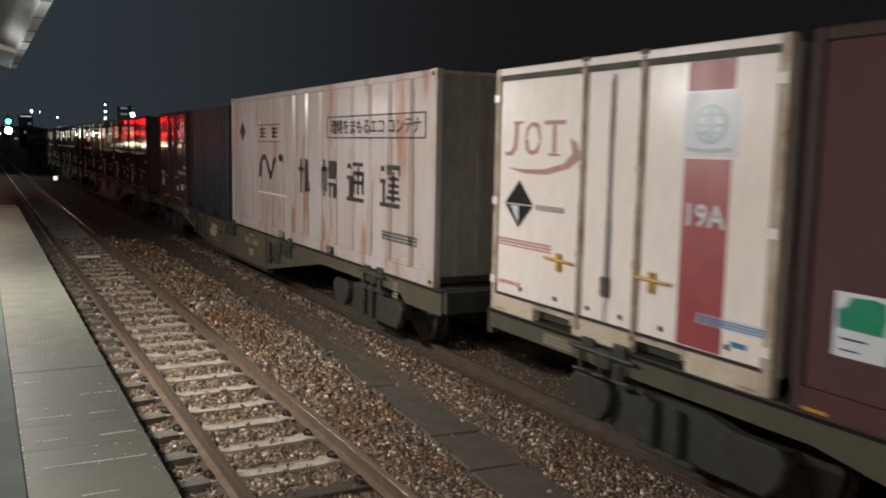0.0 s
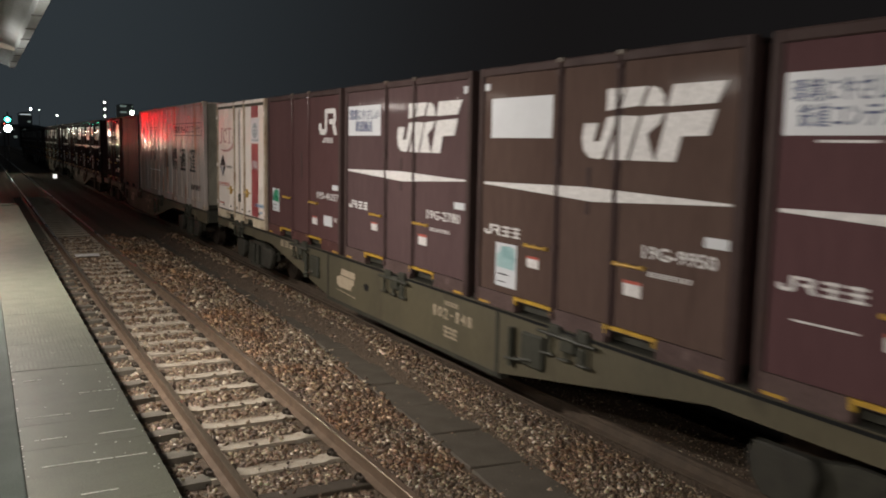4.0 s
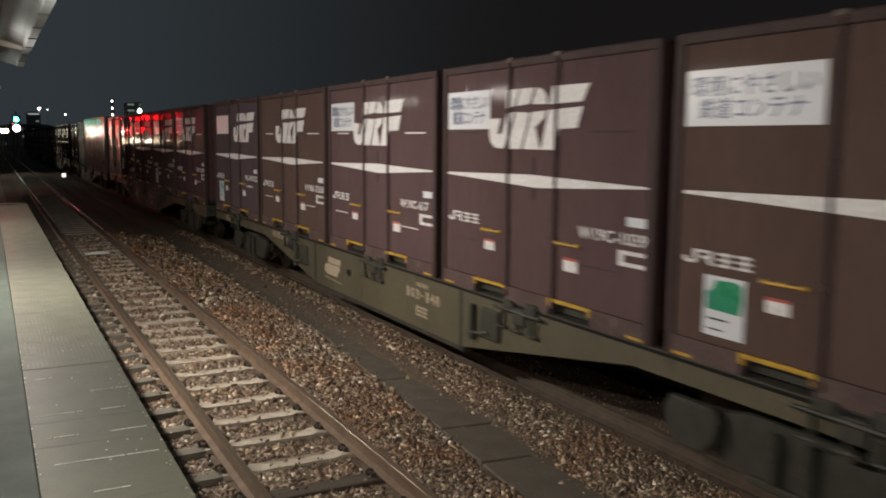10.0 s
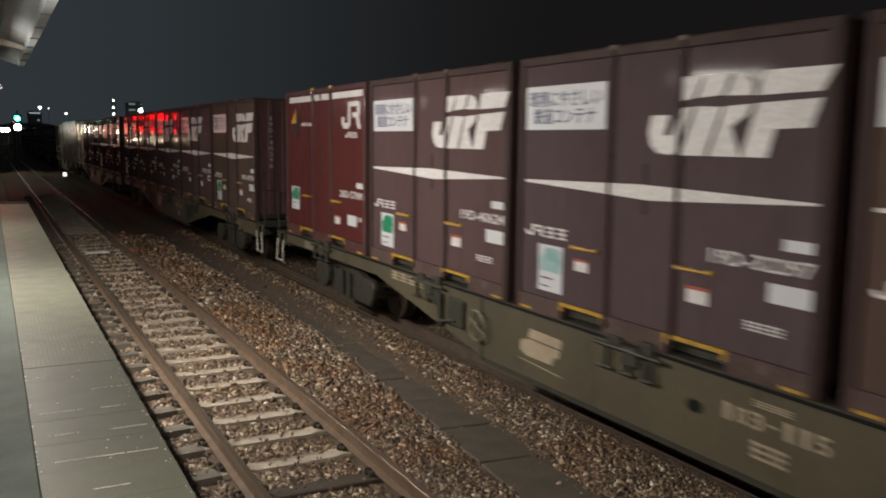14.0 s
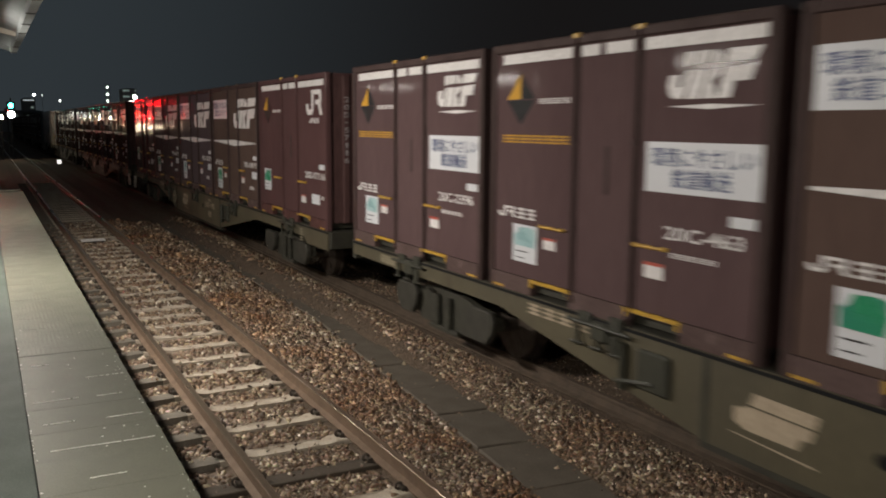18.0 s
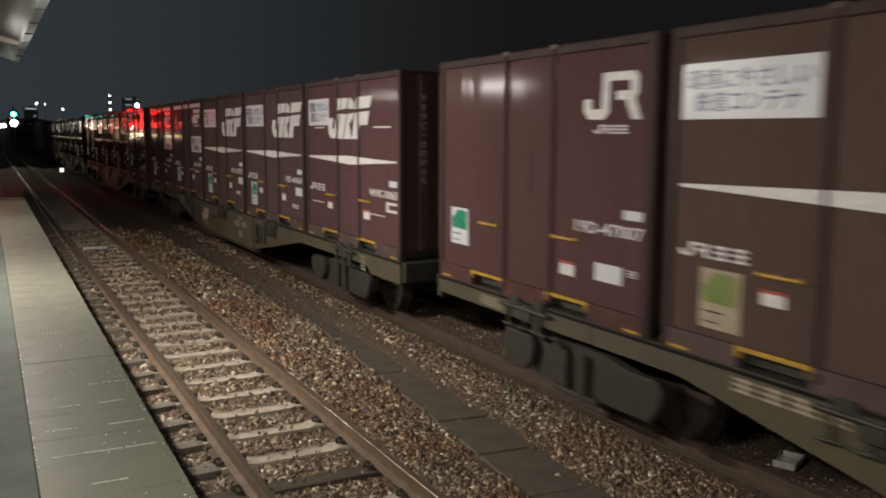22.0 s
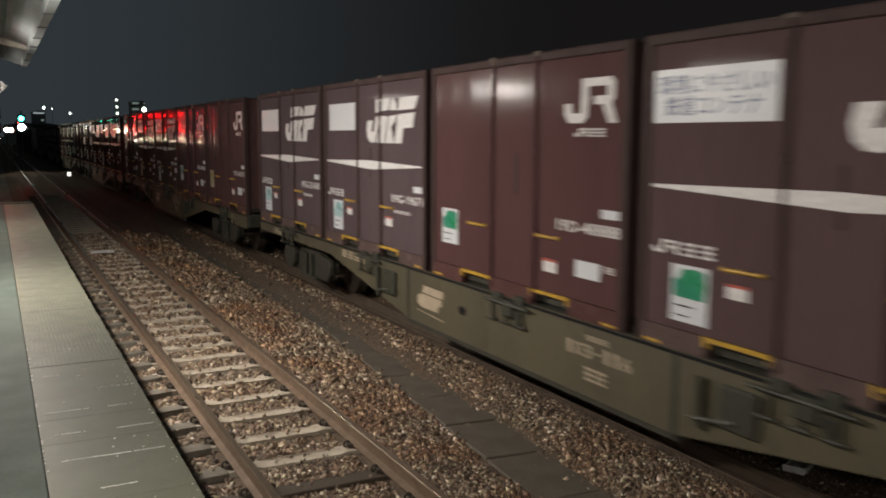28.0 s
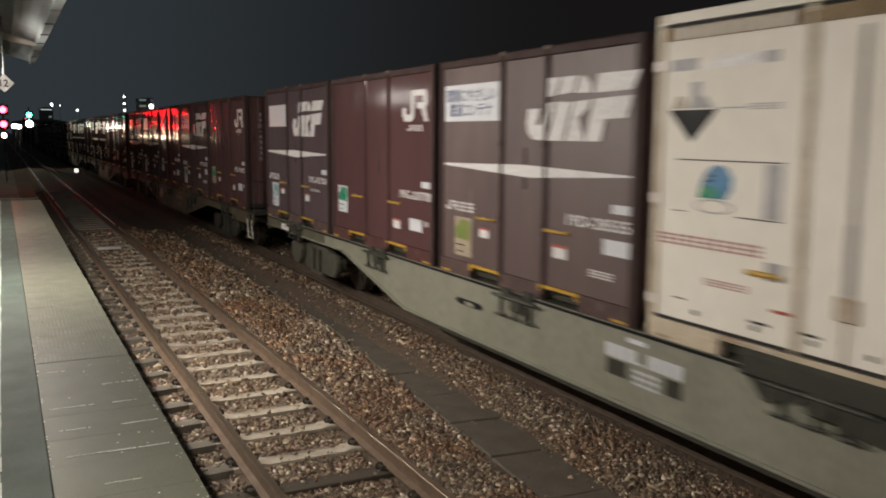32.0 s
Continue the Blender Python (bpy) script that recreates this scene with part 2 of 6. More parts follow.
M_STEEL = mat("worn_wheel_steel", (0.10, 0.085, 0.07), (0.07, 0.05, 0.04), 0.5, metal=0.7, scale=8, fine=60)
M_RAILHEAD = mat("polished_rail_head", (0.30, 0.235, 0.17), (0.21, 0.155, 0.11), 0.30, metal=0.7, scale=5, fine=80, stretch=(1, 0.1, 1))
M_RAIL = mat("rusty_rail", (0.145, 0.092, 0.056), (0.108, 0.068, 0.041), 0.8, scale=6, fine=70, bump=0.002)
# brown dust on these rails, toned down further for the shade under the train
M_DIMDUSTRAIL = mat("dusty_shaded_rail", (0.078, 0.053, 0.034), (0.056, 0.038, 0.025), 0.75, scale=6, fine=70, bump=0.002)
M_SLEEPER = mat("weathered_concrete_sleeper", (0.43, 0.372, 0.297), (0.34, 0.285, 0.222), 0.85, scale=5, fine=70, bump=0.003, spots=((0.12, 0.075, 0.05), 0.35, 9))
# platform-side ends of the near sleepers, darker than the rest of them
M_SLEEPEREND = mat("dark_sleeper_end", (0.17, 0.15, 0.12), (0.11, 0.095, 0.075), 0.9, scale=5, fine=60, bump=0.003)
# darker copy of the sleeper: shade beneath the train put into its colour
M_SHADESLEEPER = mat("shade_dark_sleeper", (0.085, 0.064, 0.044), (0.058, 0.044, 0.031), 0.9, scale=5, fine=60, bump=0.003)
M_TIMBER = mat("dark_timber_sleeper", (0.062, 0.045, 0.029), (0.044, 0.032, 0.021), 0.85, scale=5, fine=40, bump=0.004, stretch=(0.3, 3, 3))
M_BALLAST = mat("ballast_bed", (0.118, 0.080, 0.051), (0.080, 0.055, 0.036), 0.95, scale=9, fine=34, bump=0.03, spots=((0.17, 0.13, 0.10), 0.40, 22))


def stone_material():
    """Crushed stone: every stone takes its own colour, with brown rust dust along the rail."""
    m = mat("crushed_stone", (0.2, 0.15, 0.1), None, 0.55, scale=1.0, fine=60, bump=0.002)
    n, l = m.node_tree.nodes, m.node_tree.links
    b = n["Principled BSDF"]
    g = n.new("ShaderNodeNewGeometry")
    ramp = n.new("ShaderNodeValToRGB")
    ramp.color_ramp.interpolation = "LINEAR"
    tones = ((0.0, (0.048, 0.033, 0.022)), (0.18, (0.093, 0.059, 0.037)), (0.42, (0.172, 0.108, 0.064)), (0.60, (0.148, 0.112, 0.080)), (0.78, (0.235, 0.175, 0.112)), (0.91, (0.38, 0.31, 0.215)), (1.0, (0.66, 0.60, 0.49)))
    for k, (p, c) in enumerate(tones):
        e = ramp.color_ramp.elements[k] if k < 2 else ramp.color_ramp.elements.new(p)
        e.position, e.color = p, rgba(c)
    l.new(g.outputs["Random Per Island"], ramp.inputs[0])
    tc, sep = n.new("ShaderNodeTexCoord"), n.new("ShaderNodeSeparateXYZ")
    l.new(tc.outputs["Object"], sep.inputs[0])
    near = n.new("ShaderNodeMapRange")
    near.interpolation_type = "SMOOTHSTEP"
    near.inputs[1].default_value, near.inputs[2].default_value, near.inputs[3].default_value, near.inputs[4].default_value = 3.4, 4.4, 1.0, 0.45
    l.new(sep.outputs["X"], near.inputs[0])
    inner = n.new("ShaderNodeMapRange")
    inner.inputs[1].default_value, inner.inputs[2].default_value, inner.inputs[3].default_value = 2.75, 2.95, 0.3
    l.new(sep.outputs["X"], inner.inputs[0])
    beside = n.new("ShaderNodeMath")
    beside.operation = "MULTIPLY"
    l.new(near.outputs[0], beside.inputs[0])
    l.new(inner.outputs[0], beside.inputs[1])
    patch = n.new("ShaderNodeTexNoise")
    patch.inputs["Scale"].default_value = 0.9
    l.new(tc.outputs["Object"], patch.inputs["Vector"])
    spread = n.new("ShaderNodeMapRange")
    spread.inputs[1].default_value, spread.inputs[2].default_value = 0.38, 0.66
    l.new(patch.outputs["Fac"], spread.inputs[0])
    amount = n.new("ShaderNodeMath")
    amount.operation = "MULTIPLY"
    l.new(beside.outputs[0], amount.inputs[0])
    l.new(spread.outputs[0], amount.inputs[1])
    dust = n.new("ShaderNodeMix")
    dust.data_type, dust.blend_type = "RGBA", "MULTIPLY"
    dust.inputs[7].default_value = (1.0, 0.66, 0.42, 1)
    l.new(amount.outputs[0], dust.inputs[0])
    l.new(ramp.outputs[0], dust.inputs[6])
    fine = n.new("ShaderNodeTexNoise")
    fine.inputs["Scale"].default_value = 55
    l.new(tc.outputs["Object"], fine.inputs["Vector"])
    speck = n.new("ShaderNodeMix")
    speck.data_type, speck.blend_type = "RGBA", "OVERLAY"
    speck.inputs[0].default_value = 0.5
    l.new(dust.outputs[2], speck.inputs[6])
    l.new(fine.outputs["Color"], speck.inputs[7])
    l.new(speck.outputs[2], b.inputs["Base Color"])
    return m


M_STONE = stone_material()
# end wall of the long container: darker and more olive than its sides, brown-spotted
M_LONGEND = mat("dark_olive_end_wall", (0.26, 0.24, 0.195), (0.185, 0.165, 0.13), 0.6, scale=1.4, fine=14, bump=0.001, stretch=(1, 1, 0.3), spots=((0.10, 0.06, 0.04), 0.33, 4))
M_STREAK = mat("rust_streak", (0.24, 0.145, 0.10), (0.17, 0.095, 0.065), 0.7, scale=3, fine=30, stretch=(1, 1, 0.2))
M_TRAY = mat("grubby_white_plastic", (0.66, 0.66, 0.64), (0.52, 0.51, 0.48), 0.35, scale=9, fine=50)
M_SOIL = mat("dark_gravel_ground", (0.17, 0.165, 0.155), (0.12, 0.115, 0.11), 0.95, scale=0.6, fine=25, bump=0.02)
M_TROUGH = mat("dark_damp_concrete_lid", (0.098, 0.080, 0.060), (0.074, 0.060, 0.044), 0.8, scale=3, fine=50, bump=0.002, spots=((0.055, 0.046, 0.038), 0.34, 6))
M_COPING = mat("grey_coping_concrete", (0.116, 0.117, 0.085), (0.089, 0.091, 0.068), 0.52, spec=0.2, scale=1.6, fine=110, bump=0.0022, spots=((0.082, 0.085, 0.064), 0.40, 30), rvar=0.2, grain=0.60)
M_MORTAR = mat("pale_mortar", (0.80, 0.79, 0.73), (0.64, 0.63, 0.57), 0.7, scale=8, fine=50)
M_RIB = mat("polished_coping_rib", (0.128, 0.128, 0.096), (0.092, 0.094, 0.071), 0.5, spec=0.22, scale=5, fine=75, bump=0.003, grain=0.6)
M_PAVE = mat("platform_asphalt", (0.070, 0.086, 0.072), (0.056, 0.070, 0.058), 0.72, spec=0.2, scale=3, fine=120, bump=0.003)
M_PLATWALL = mat("sooty_platform_wall", (0.16, 0.145, 0.125), (0.10, 0.09, 0.078), 0.9, scale=3, fine=40, bump=0.003, stretch=V)
M_LINE = mat("worn_white_line", (0.50, 0.50, 0.45), (0.36, 0.36, 0.32), 0.7, scale=6, fine=40, spots=((0.17, 0.18, 0.17), 0.42, 14))
M_CANOPY = mat("painted_canopy_sheet", (0.54, 0.58, 0.585), (0.45, 0.485, 0.49), 0.55, scale=2, fine=40, bump=0.001)
M_BEAM = mat("cream_steel_beam", (0.60, 0.54, 0.46), (0.52, 0.47, 0.40), 0.5, scale=4, fine=50)
M_POLE = mat("galvanised_pole", (0.22, 0.22, 0.21), None, 0.5, metal=0.6)
M_FACADE = mat("far_pale_render", (0.45, 0.45, 0.45), (0.36, 0.36, 0.36), 0.9, scale=0.3, fine=3)
M_ROOF = mat("far_roof_sheet", (0.30, 0.31, 0.33), None, 0.7, scale=0.4, fine=3)
G_RED = glow("red_signal_light", (1.0, 0.004, 0.008), 210)
G_WARM = glow("warm_lamp_light", (1.0, 0.80, 0.55), 190)
G_GREEN = glow("green_signal_light", (0.05, 1.0, 0.62), 22)
G_WHITE = glow("white_lamp_light", (0.95, 1.0, 0.97), 18)
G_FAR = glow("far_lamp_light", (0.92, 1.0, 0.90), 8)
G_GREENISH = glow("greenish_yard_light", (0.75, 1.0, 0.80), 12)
# one far lamp, its strength raised well beyond the rest to brighten the far walls
G_BOOSTED = glow("far_lamp_boosted", (0.92, 1.0, 0.95), 500)
G_REDDIM = glow("small_red_light", (1.0, 0.12, 0.10), 12)
G_WIN = glow("lit_window", (0.75, 0.95, 0.85), 0.16)
# light falling on a roof edge, given as a strip with its own glow
G_ROOFEDGE = glow("glowing_roof_edge", (0.85, 0.97, 1.0), 0.7)
G_MARK = glow("lit_marker_panel", (1.0, 0.97, 0.9), 1.3)
G_TUBE = glow("lit_tube", (1.0, 0.95, 0.85), 40)

# ---- mesh helpers ----


def box(bm, x0, x1, y0, y1, z0, z1, bevel=0.0):
    vs = [bm.verts.new((x, y, z)) for x in (x0, x1) for y in (y0, y1) for z in (z0, z1)]
    fs = [bm.faces.new([vs[i] for i in f]) for f in ((0, 1, 3, 2), (4, 6, 7, 5), (0, 4, 5, 1), (2, 3, 7, 6), (0, 2, 6, 4), (1, 5, 7, 3))]
    if bevel:
        es = list({e for f in fs for e in f.edges})
        bmesh.ops.bevel(bm, geom=es, offset=bevel, segments=1, affect="EDGES")
    return bm


def bmbox(*a, **k):
    return box(bmesh.new(), *a, **k)


def rod(bm, p, q, r, n=10, r2=None):
    """A round bar from p to q, closed at both ends."""
    p, q = Vector(p), Vector(q)
    turn = (q - p).to_track_quat("Z", "Y").to_matrix()
    rings = []
    for c, rad in ((p, r), (q, r if r2 is None else r2)):
        rings.append([bm.verts.new(c + turn @ Vector((math.cos(6.28319 * i / n) * rad, math.sin(6.28319 * i / n) * rad, 0))) for i in range(n)])
    for i in range(n):
        bm.faces.new((rings[0][i], rings[0][(i + 1) % n], rings[1][(i + 1) % n], rings[1][i]))
    bm.faces.new(rings[0][::-1])
    bm.faces.new(rings[1])
    return bm


def prism(bm, pts, axis, lo, hi):
    """A flat outline pushed along an axis. pts: pairs in the two other axes, in order."""
    def at(p, v):
        return {"x": (v, p[0], p[1]), "y": (p[0], v, p[1]), "z": (p[0], p[1], v)}[axis]
    a = [bm.verts.new(at(p, lo)) for p in pts]
    b = [bm.verts.new(at(p, hi)) for p in pts]
    n = len(pts)
    bm.faces.new(a[::-1])
    bm.faces.new(b)
    for i in range(n):
        bm.faces.new((a[i], a[(i + 1) % n], b[(i + 1) % n], b[i]))
    return bm


def mesh_from(bm, name, material):
    bmesh.ops.recalc_face_normals(bm, faces=bm.faces)
    me = bpy.data.meshes.new(name)
    bm.to_mesh(me)
    bm.free()
    me.materials.append(material)
    return me


def part(name, bm, material, parent, label="", at=None):
    """One mesh object under a thing or part; bm may be a finished mesh that alike parts share."""
    me = bm if isinstance(bm, bpy.types.Mesh) else mesh_from(bm, name, material)
    ob = new(name, me)
    if parent is not None:
        ob.parent = parent
    if at is not None:
        ob.matrix_basis = at
    if label:
        tagged(ob, label)
    return ob


SHARED = {}


def shared(key, make, material):
    if key not in SHARED:
        SHARED[key] = mesh_from(make(), key if isinstance(key, str) else str(key[0]), material)
    return SHARED[key]


def thing(name, label, category, at, group="", kind=""):
    ob = new(name)
    ob.empty_display_size = 0.3
    ob.matrix_basis = at
    return tagged(ob, label, category, group, kind)


def text_mesh(words, height, width, material, plane="face"):
    """Lettering as a thin mesh: centred at the origin, upright, read from -x (face), from -y (end), or lying (floor)."""
    key = ("lettering", words, height, width, material.name, plane)
    if key in SHARED:
        return SHARED[key]
    cu = bpy.data.curves.new("lettering", "FONT")
    cu.body, cu.align_x, cu.align_y, cu.extrude, cu.resolution_u = words, "CENTER", "CENTER", 0.001, 2
    cu.offset = 0.014
    ob = new("lettering", cu)
    me = bpy.data.meshes.new_from_object(ob.evaluated_get(bpy.context.evaluated_depsgraph_get()))
    bpy.data.objects.remove(ob)
    co = np.empty(len(me.vertices) * 3)
    me.vertices.foreach_get("co", co)
    co = co.reshape(-1, 3)
    lo, hi = co.min(0), co.max(0)
    co[:, 0] = (co[:, 0] - (lo[0] + hi[0]) / 2) * width / max(hi[0] - lo[0], 1e-6)
    co[:, 1] = (co[:, 1] - (lo[1] + hi[1]) / 2) * height / max(hi[1] - lo[1], 1e-6)
    if plane == "face":
        co = np.stack([-co[:, 2], -co[:, 0], co[:, 1]], 1)
    elif plane == "end":
        co = np.stack([co[:, 0], -co[:, 2], co[:, 1]], 1)
    me.vertices.foreach_set("co", co.ravel())
    me.materials.clear()
    me.materials.append(material)
    SHARED[key] = me
    return me

# ---- ground, tracks, platform ----
NEAR_X, TRAIN_X = 2.291, 5.98
HALF = 0.562
rng = np.random.default_rng(7)


def ground_sheet():
    bm = bmesh.new()
    xs = [-900, -60, -6, 0.7, 9.5, 14, 60, 900]
    ys = [-300, -30, 0, 30, 120, 400, 1500]
    grid = [[bm.verts.new((x, y, -0.42)) for x in xs] for y in ys]
    for j in range(len(ys) - 1):
        for i in range(len(xs) - 1):
            bm.faces.new((grid[j][i], grid[j][i + 1], grid[j + 1][i + 1], grid[j + 1][i]))
    return tagged(part("ground", bm, M_SOIL, None), "dark gravelly ground of the railway yard", "ground", kind="structure")


def bed_height(x, y):
    """Top of the ballast: level with the sleepers, a little lower between the tracks."""
    z = -0.248 + 0.034 * min(max((0.75 - abs(x - NEAR_X)) / 0.15, 0), 1)
    d = min(abs(x - NEAR_X), abs(x - TRAIN_X))
    # the shoulders outside the rails are heaped over the sleepers' ends
    if abs(x - TRAIN_X) < 0.62:
        z += 0.135 * min((0.62 - abs(x - TRAIN_X)) / 0.12, 1)
    outside = d > 0.6 and abs(x - TRAIN_X) > 0.6 and x > NEAR_X
    if outside:
        z += 0.080 * min((d - 0.6) / 0.12, 1)
    if d > 1.05:
        z -= 0.10 * min((d - 1.05) / 0.45, 1)
    return z + 0.018 * noise.noise((x * 1.7, y * 1.7, 0)) + 0.010 * noise.noise((x * 6, y * 6, 3))


def ballast_bed():
    bm = bmesh.new()
    xs = np.arange(0.62, 8.3, 0.16)
    ys = np.concatenate([np.arange(-4, 26, 0.2), np.arange(26, 90, 2.0), np.arange(90, 330, 20)])
    rows = [[bm.verts.new((x, y, bed_height(x, y))) for x in xs] for y in ys]
    for j in range(len(ys) - 1):
        for i in range(len(xs) - 1):
            bm.faces.new((rows[j][i], rows[j][i + 1], rows[j + 1][i + 1], rows[j + 1][i]))
    ob = part("ballast_bed", bm, M_BALLAST, None)
    return tagged(ob, "rust-stained ballast bed under both tracks", "ballast", kind="structure")


def trough_x(y):
    return 4.17 + 0.082 * (min(max(y, 0), 12.5) - 6.65)


SLEEPER_Y = [7.20 + 0.662 * k for k in range(-15, 60)]


def stones():
    """Loose crushed stones on the bed, thinning out with the distance; between sleepers, never on rails or lids."""
    pts = []
    for y0, y1, dens, s0, s1 in ((-4, 2.6, 150, 0.02, 0.036), (2.6, 9, 1350, 0.009, 0.021), (9, 15, 820, 0.012, 0.027), (15, 27, 330, 0.021, 0.041)):
        n = int((y1 - y0) * 5.7 * dens)
        x, y = rng.uniform(0.80, 6.5, n), rng.uniform(y0, y1, n)
        pts.append(np.stack([x, y, rng.uniform(s0, s1, n) * rng.choice([0.55, 0.8, 1, 1, 1.25, 1.6], n)], 1))
    pts = np.concatenate(pts)
    keep = []
    for x, y, s in pts:
        lid = abs(x - trough_x(y)) - 0.30
        if lid < 0.09 * noise.noise((y * 2.1, x, 5)) + 0.02 and rng.random() > (0.025 if lid < -0.10 else 0.14):
            continue
        if min(abs(x - NEAR_X - HALF), abs(x - NEAR_X + HALF), abs(x - TRAIN_X + HALF)) < 0.085:
            continue
        k = (y - 7.20) / 0.662
        d = abs(k - round(k)) * 0.662
        on = d < 0.092 + 0.045 * noise.noise((x * 5.0, y * 2.0, 9)) and -1.02 < x - NEAR_X < 0.64
        if on and rng.random() > 0.05:
            continue
        if x > 5.02:
            s *= 1 - 0.5 * min((x - 5.02) / 0.3, 1)
            if x > 5.55 and rng.random() < 0.5:
                continue
        keep.append((x, y, (-0.182 if on else bed_height(x, y)) + s * 0.14, s))
    c = np.array(keep)
    n = len(c)
    # angular chips: skewed blocks with broken corners
    base = np.array([(x, y, z) for x in (-1, 1) for y in (-1, 1) for z in (-1, 1)], float)
    faces = np.array([(0, 1, 3), (0, 3, 2), (4, 6, 7), (4, 7, 5), (0, 4, 5), (0, 5, 1), (2, 3, 7), (2, 7, 6), (0, 2, 6), (0, 6, 4), (1, 5, 7), (1, 7, 3)])
    v = base[None] * rng.uniform(0.30, 1.0, (n, 8, 3)) * np.stack([rng.uniform(0.9, 1.8, n), rng.uniform(0.6, 1.1, n), rng.uniform(0.35, 0.8, n)], 1)[:, None]
    a, tip, lean = rng.uniform(0, 6.283, (n, 1)), rng.normal(0, 0.5, (n, 1)), rng.normal(0, 0.5, (n, 1))
    v = np.stack([v[..., 0] * np.cos(tip) - v[..., 2] * np.sin(tip), v[..., 1], v[..., 0] * np.sin(tip) + v[..., 2] * np.cos(tip)], 2)
    v = np.stack([v[..., 0], v[..., 1] * np.cos(lean) - v[..., 2] * np.sin(lean), v[..., 1] * np.sin(lean) + v[..., 2] * np.cos(lean)], 2)
    v = np.stack([v[..., 0] * np.cos(a) - v[..., 1] * np.sin(a), v[..., 0] * np.sin(a) + v[..., 1] * np.cos(a), v[..., 2]], 2)
    v = v * c[:, 3][:, None, None] + c[:, None, :3]
    f = (faces[None] + 8 * np.arange(n)[:, None, None]).reshape(-1, 3)
    me = bpy.data.meshes.new("ballast_stones")
    me.vertices.add(n * 8)
    me.vertices.foreach_set("co", v.ravel())
    me.loops.add(len(f) * 3)
    me.loops.foreach_set("vertex_index", f.ravel())
    me.polygons.add(len(f))
    me.polygons.foreach_set("loop_start", np.arange(0, len(f) * 3, 3))
    me.update(calc_edges=True)
    me.materials.append(M_STONE)
    ob = new("ballast_stones", me)
    return tagged(ob, "loose crushed ballast stones, brown and grey", "stones", kind="stuff")


RAIL_OUTLINE = [(-0.064, -0.153), (0.064, -0.153), (0.064, -0.140), (0.012, -0.122), (0.010, -0.050), (0.032, -0.036), (0.0325, -0.003),
                (-0.0325, -0.003), (-0.032, -0.036), (-0.010, -0.050), (-0.012, -0.122), (-0.064, -0.140)]


def track(x, name, label, y0, y1, detail):
    t = thing(name, label, "railway track", pose(x, 0, 0), kind="structure")
    for s in (-1, 1):
        bm = prism(bmesh.new(), [(p[0] + s * HALF, p[1]) for p in RAIL_OUTLINE], "y", y0, y1)
        r = part("rail", bm, M_RAIL if x == NEAR_X else M_DIMDUSTRAIL, t)
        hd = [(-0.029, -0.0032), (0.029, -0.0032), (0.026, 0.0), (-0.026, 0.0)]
        part("rail_head", prism(bmesh.new(), [(p[0] + s * HALF, p[1] + 0.0015) for p in hd], "y", y0, y1), M_RAILHEAD if x == NEAR_X else M_DIMDUSTRAIL, r, "polished running surface" if x == NEAR_X else "dull running surface")
    rnd = random.Random(3)

    def sleeper_bm():
        bm = bmesh.new()
        out = [(-0.66, -0.1758), (-0.42, -0.168), (-0.30, -0.195), (0.30, -0.195), (0.42, -0.168), (0.98, -0.185), (0.98, -0.33), (-0.66, -0.33)]
        prism(bm, [(a, b) for a, b in out], "y", -0.092, 0.092)
        bmesh.ops.bevel(bm, geom=[e for e in bm.edges if e.calc_length() > 0.5], offset=0.012, segments=1, affect="EDGES")
        return bm

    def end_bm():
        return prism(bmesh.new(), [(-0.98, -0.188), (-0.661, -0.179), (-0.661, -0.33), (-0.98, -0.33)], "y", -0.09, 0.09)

    def clip_bm():
        bm = bmesh.new()
        box(bm, -0.075, 0.075, -0.05, 0.05, -0.172, -0.150, 0.004)
        for s in (-1, 1):
            box(bm, s * 0.085 - 0.022, s * 0.085 + 0.022, -0.04, 0.04, -0.170, -0.128, 0.008)
            ring = [(s * 0.110 + 0.028 * math.cos(0.7854 * i), -0.136 + 0.028 * math.sin(0.7854 * i)) for i in range(8)]
            for i in range(8):
                rod(bm, (ring[i][0], 0.012, ring[i][1]), (ring[(i + 1) % 8][0], 0.012, ring[(i + 1) % 8][1]), 0.012, 5)
        return bm

    sl, cl = shared("sleeper", sleeper_bm, M_SLEEPER) if x == NEAR_X else shared("shade_sleeper", sleeper_bm, M_SHADESLEEPER), shared("rail_clip", clip_bm, M_CLIP)
    dark = shared("timber_sleeper", lambda: bmbox(-1.0, 1.0, -0.10, 0.10, -0.33, -0.175, bevel=0.008), M_TIMBER)
    for k, y in enumerate(SLEEPER_Y):
        if y > detail:
            break
        odd = (x == NEAR_X and abs(y - 6.54) < 0.1)
        sp = part("sleeper", dark if odd else sl, None, t, "dark timber sleeper" if odd else "", at=pose(0, y + rnd.uniform(-0.012, 0.012), (0 if x == NEAR_X else -0.055) + 0.004 * rnd.uniform(-1, 1), 0, 0, rnd.uniform(-0.5, 0.5)))
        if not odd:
            part("sleeper_end", shared(("sleeper_end", x), end_bm, M_SLEEPEREND if x == NEAR_X else M_SHADESLEEPER), None, sp)
        if y < 20 and x == NEAR_X:
            for s in (-1, 1):
                part("rail_clip", cl, None, sp, at=pose(s * HALF, 0, 0))
    return t


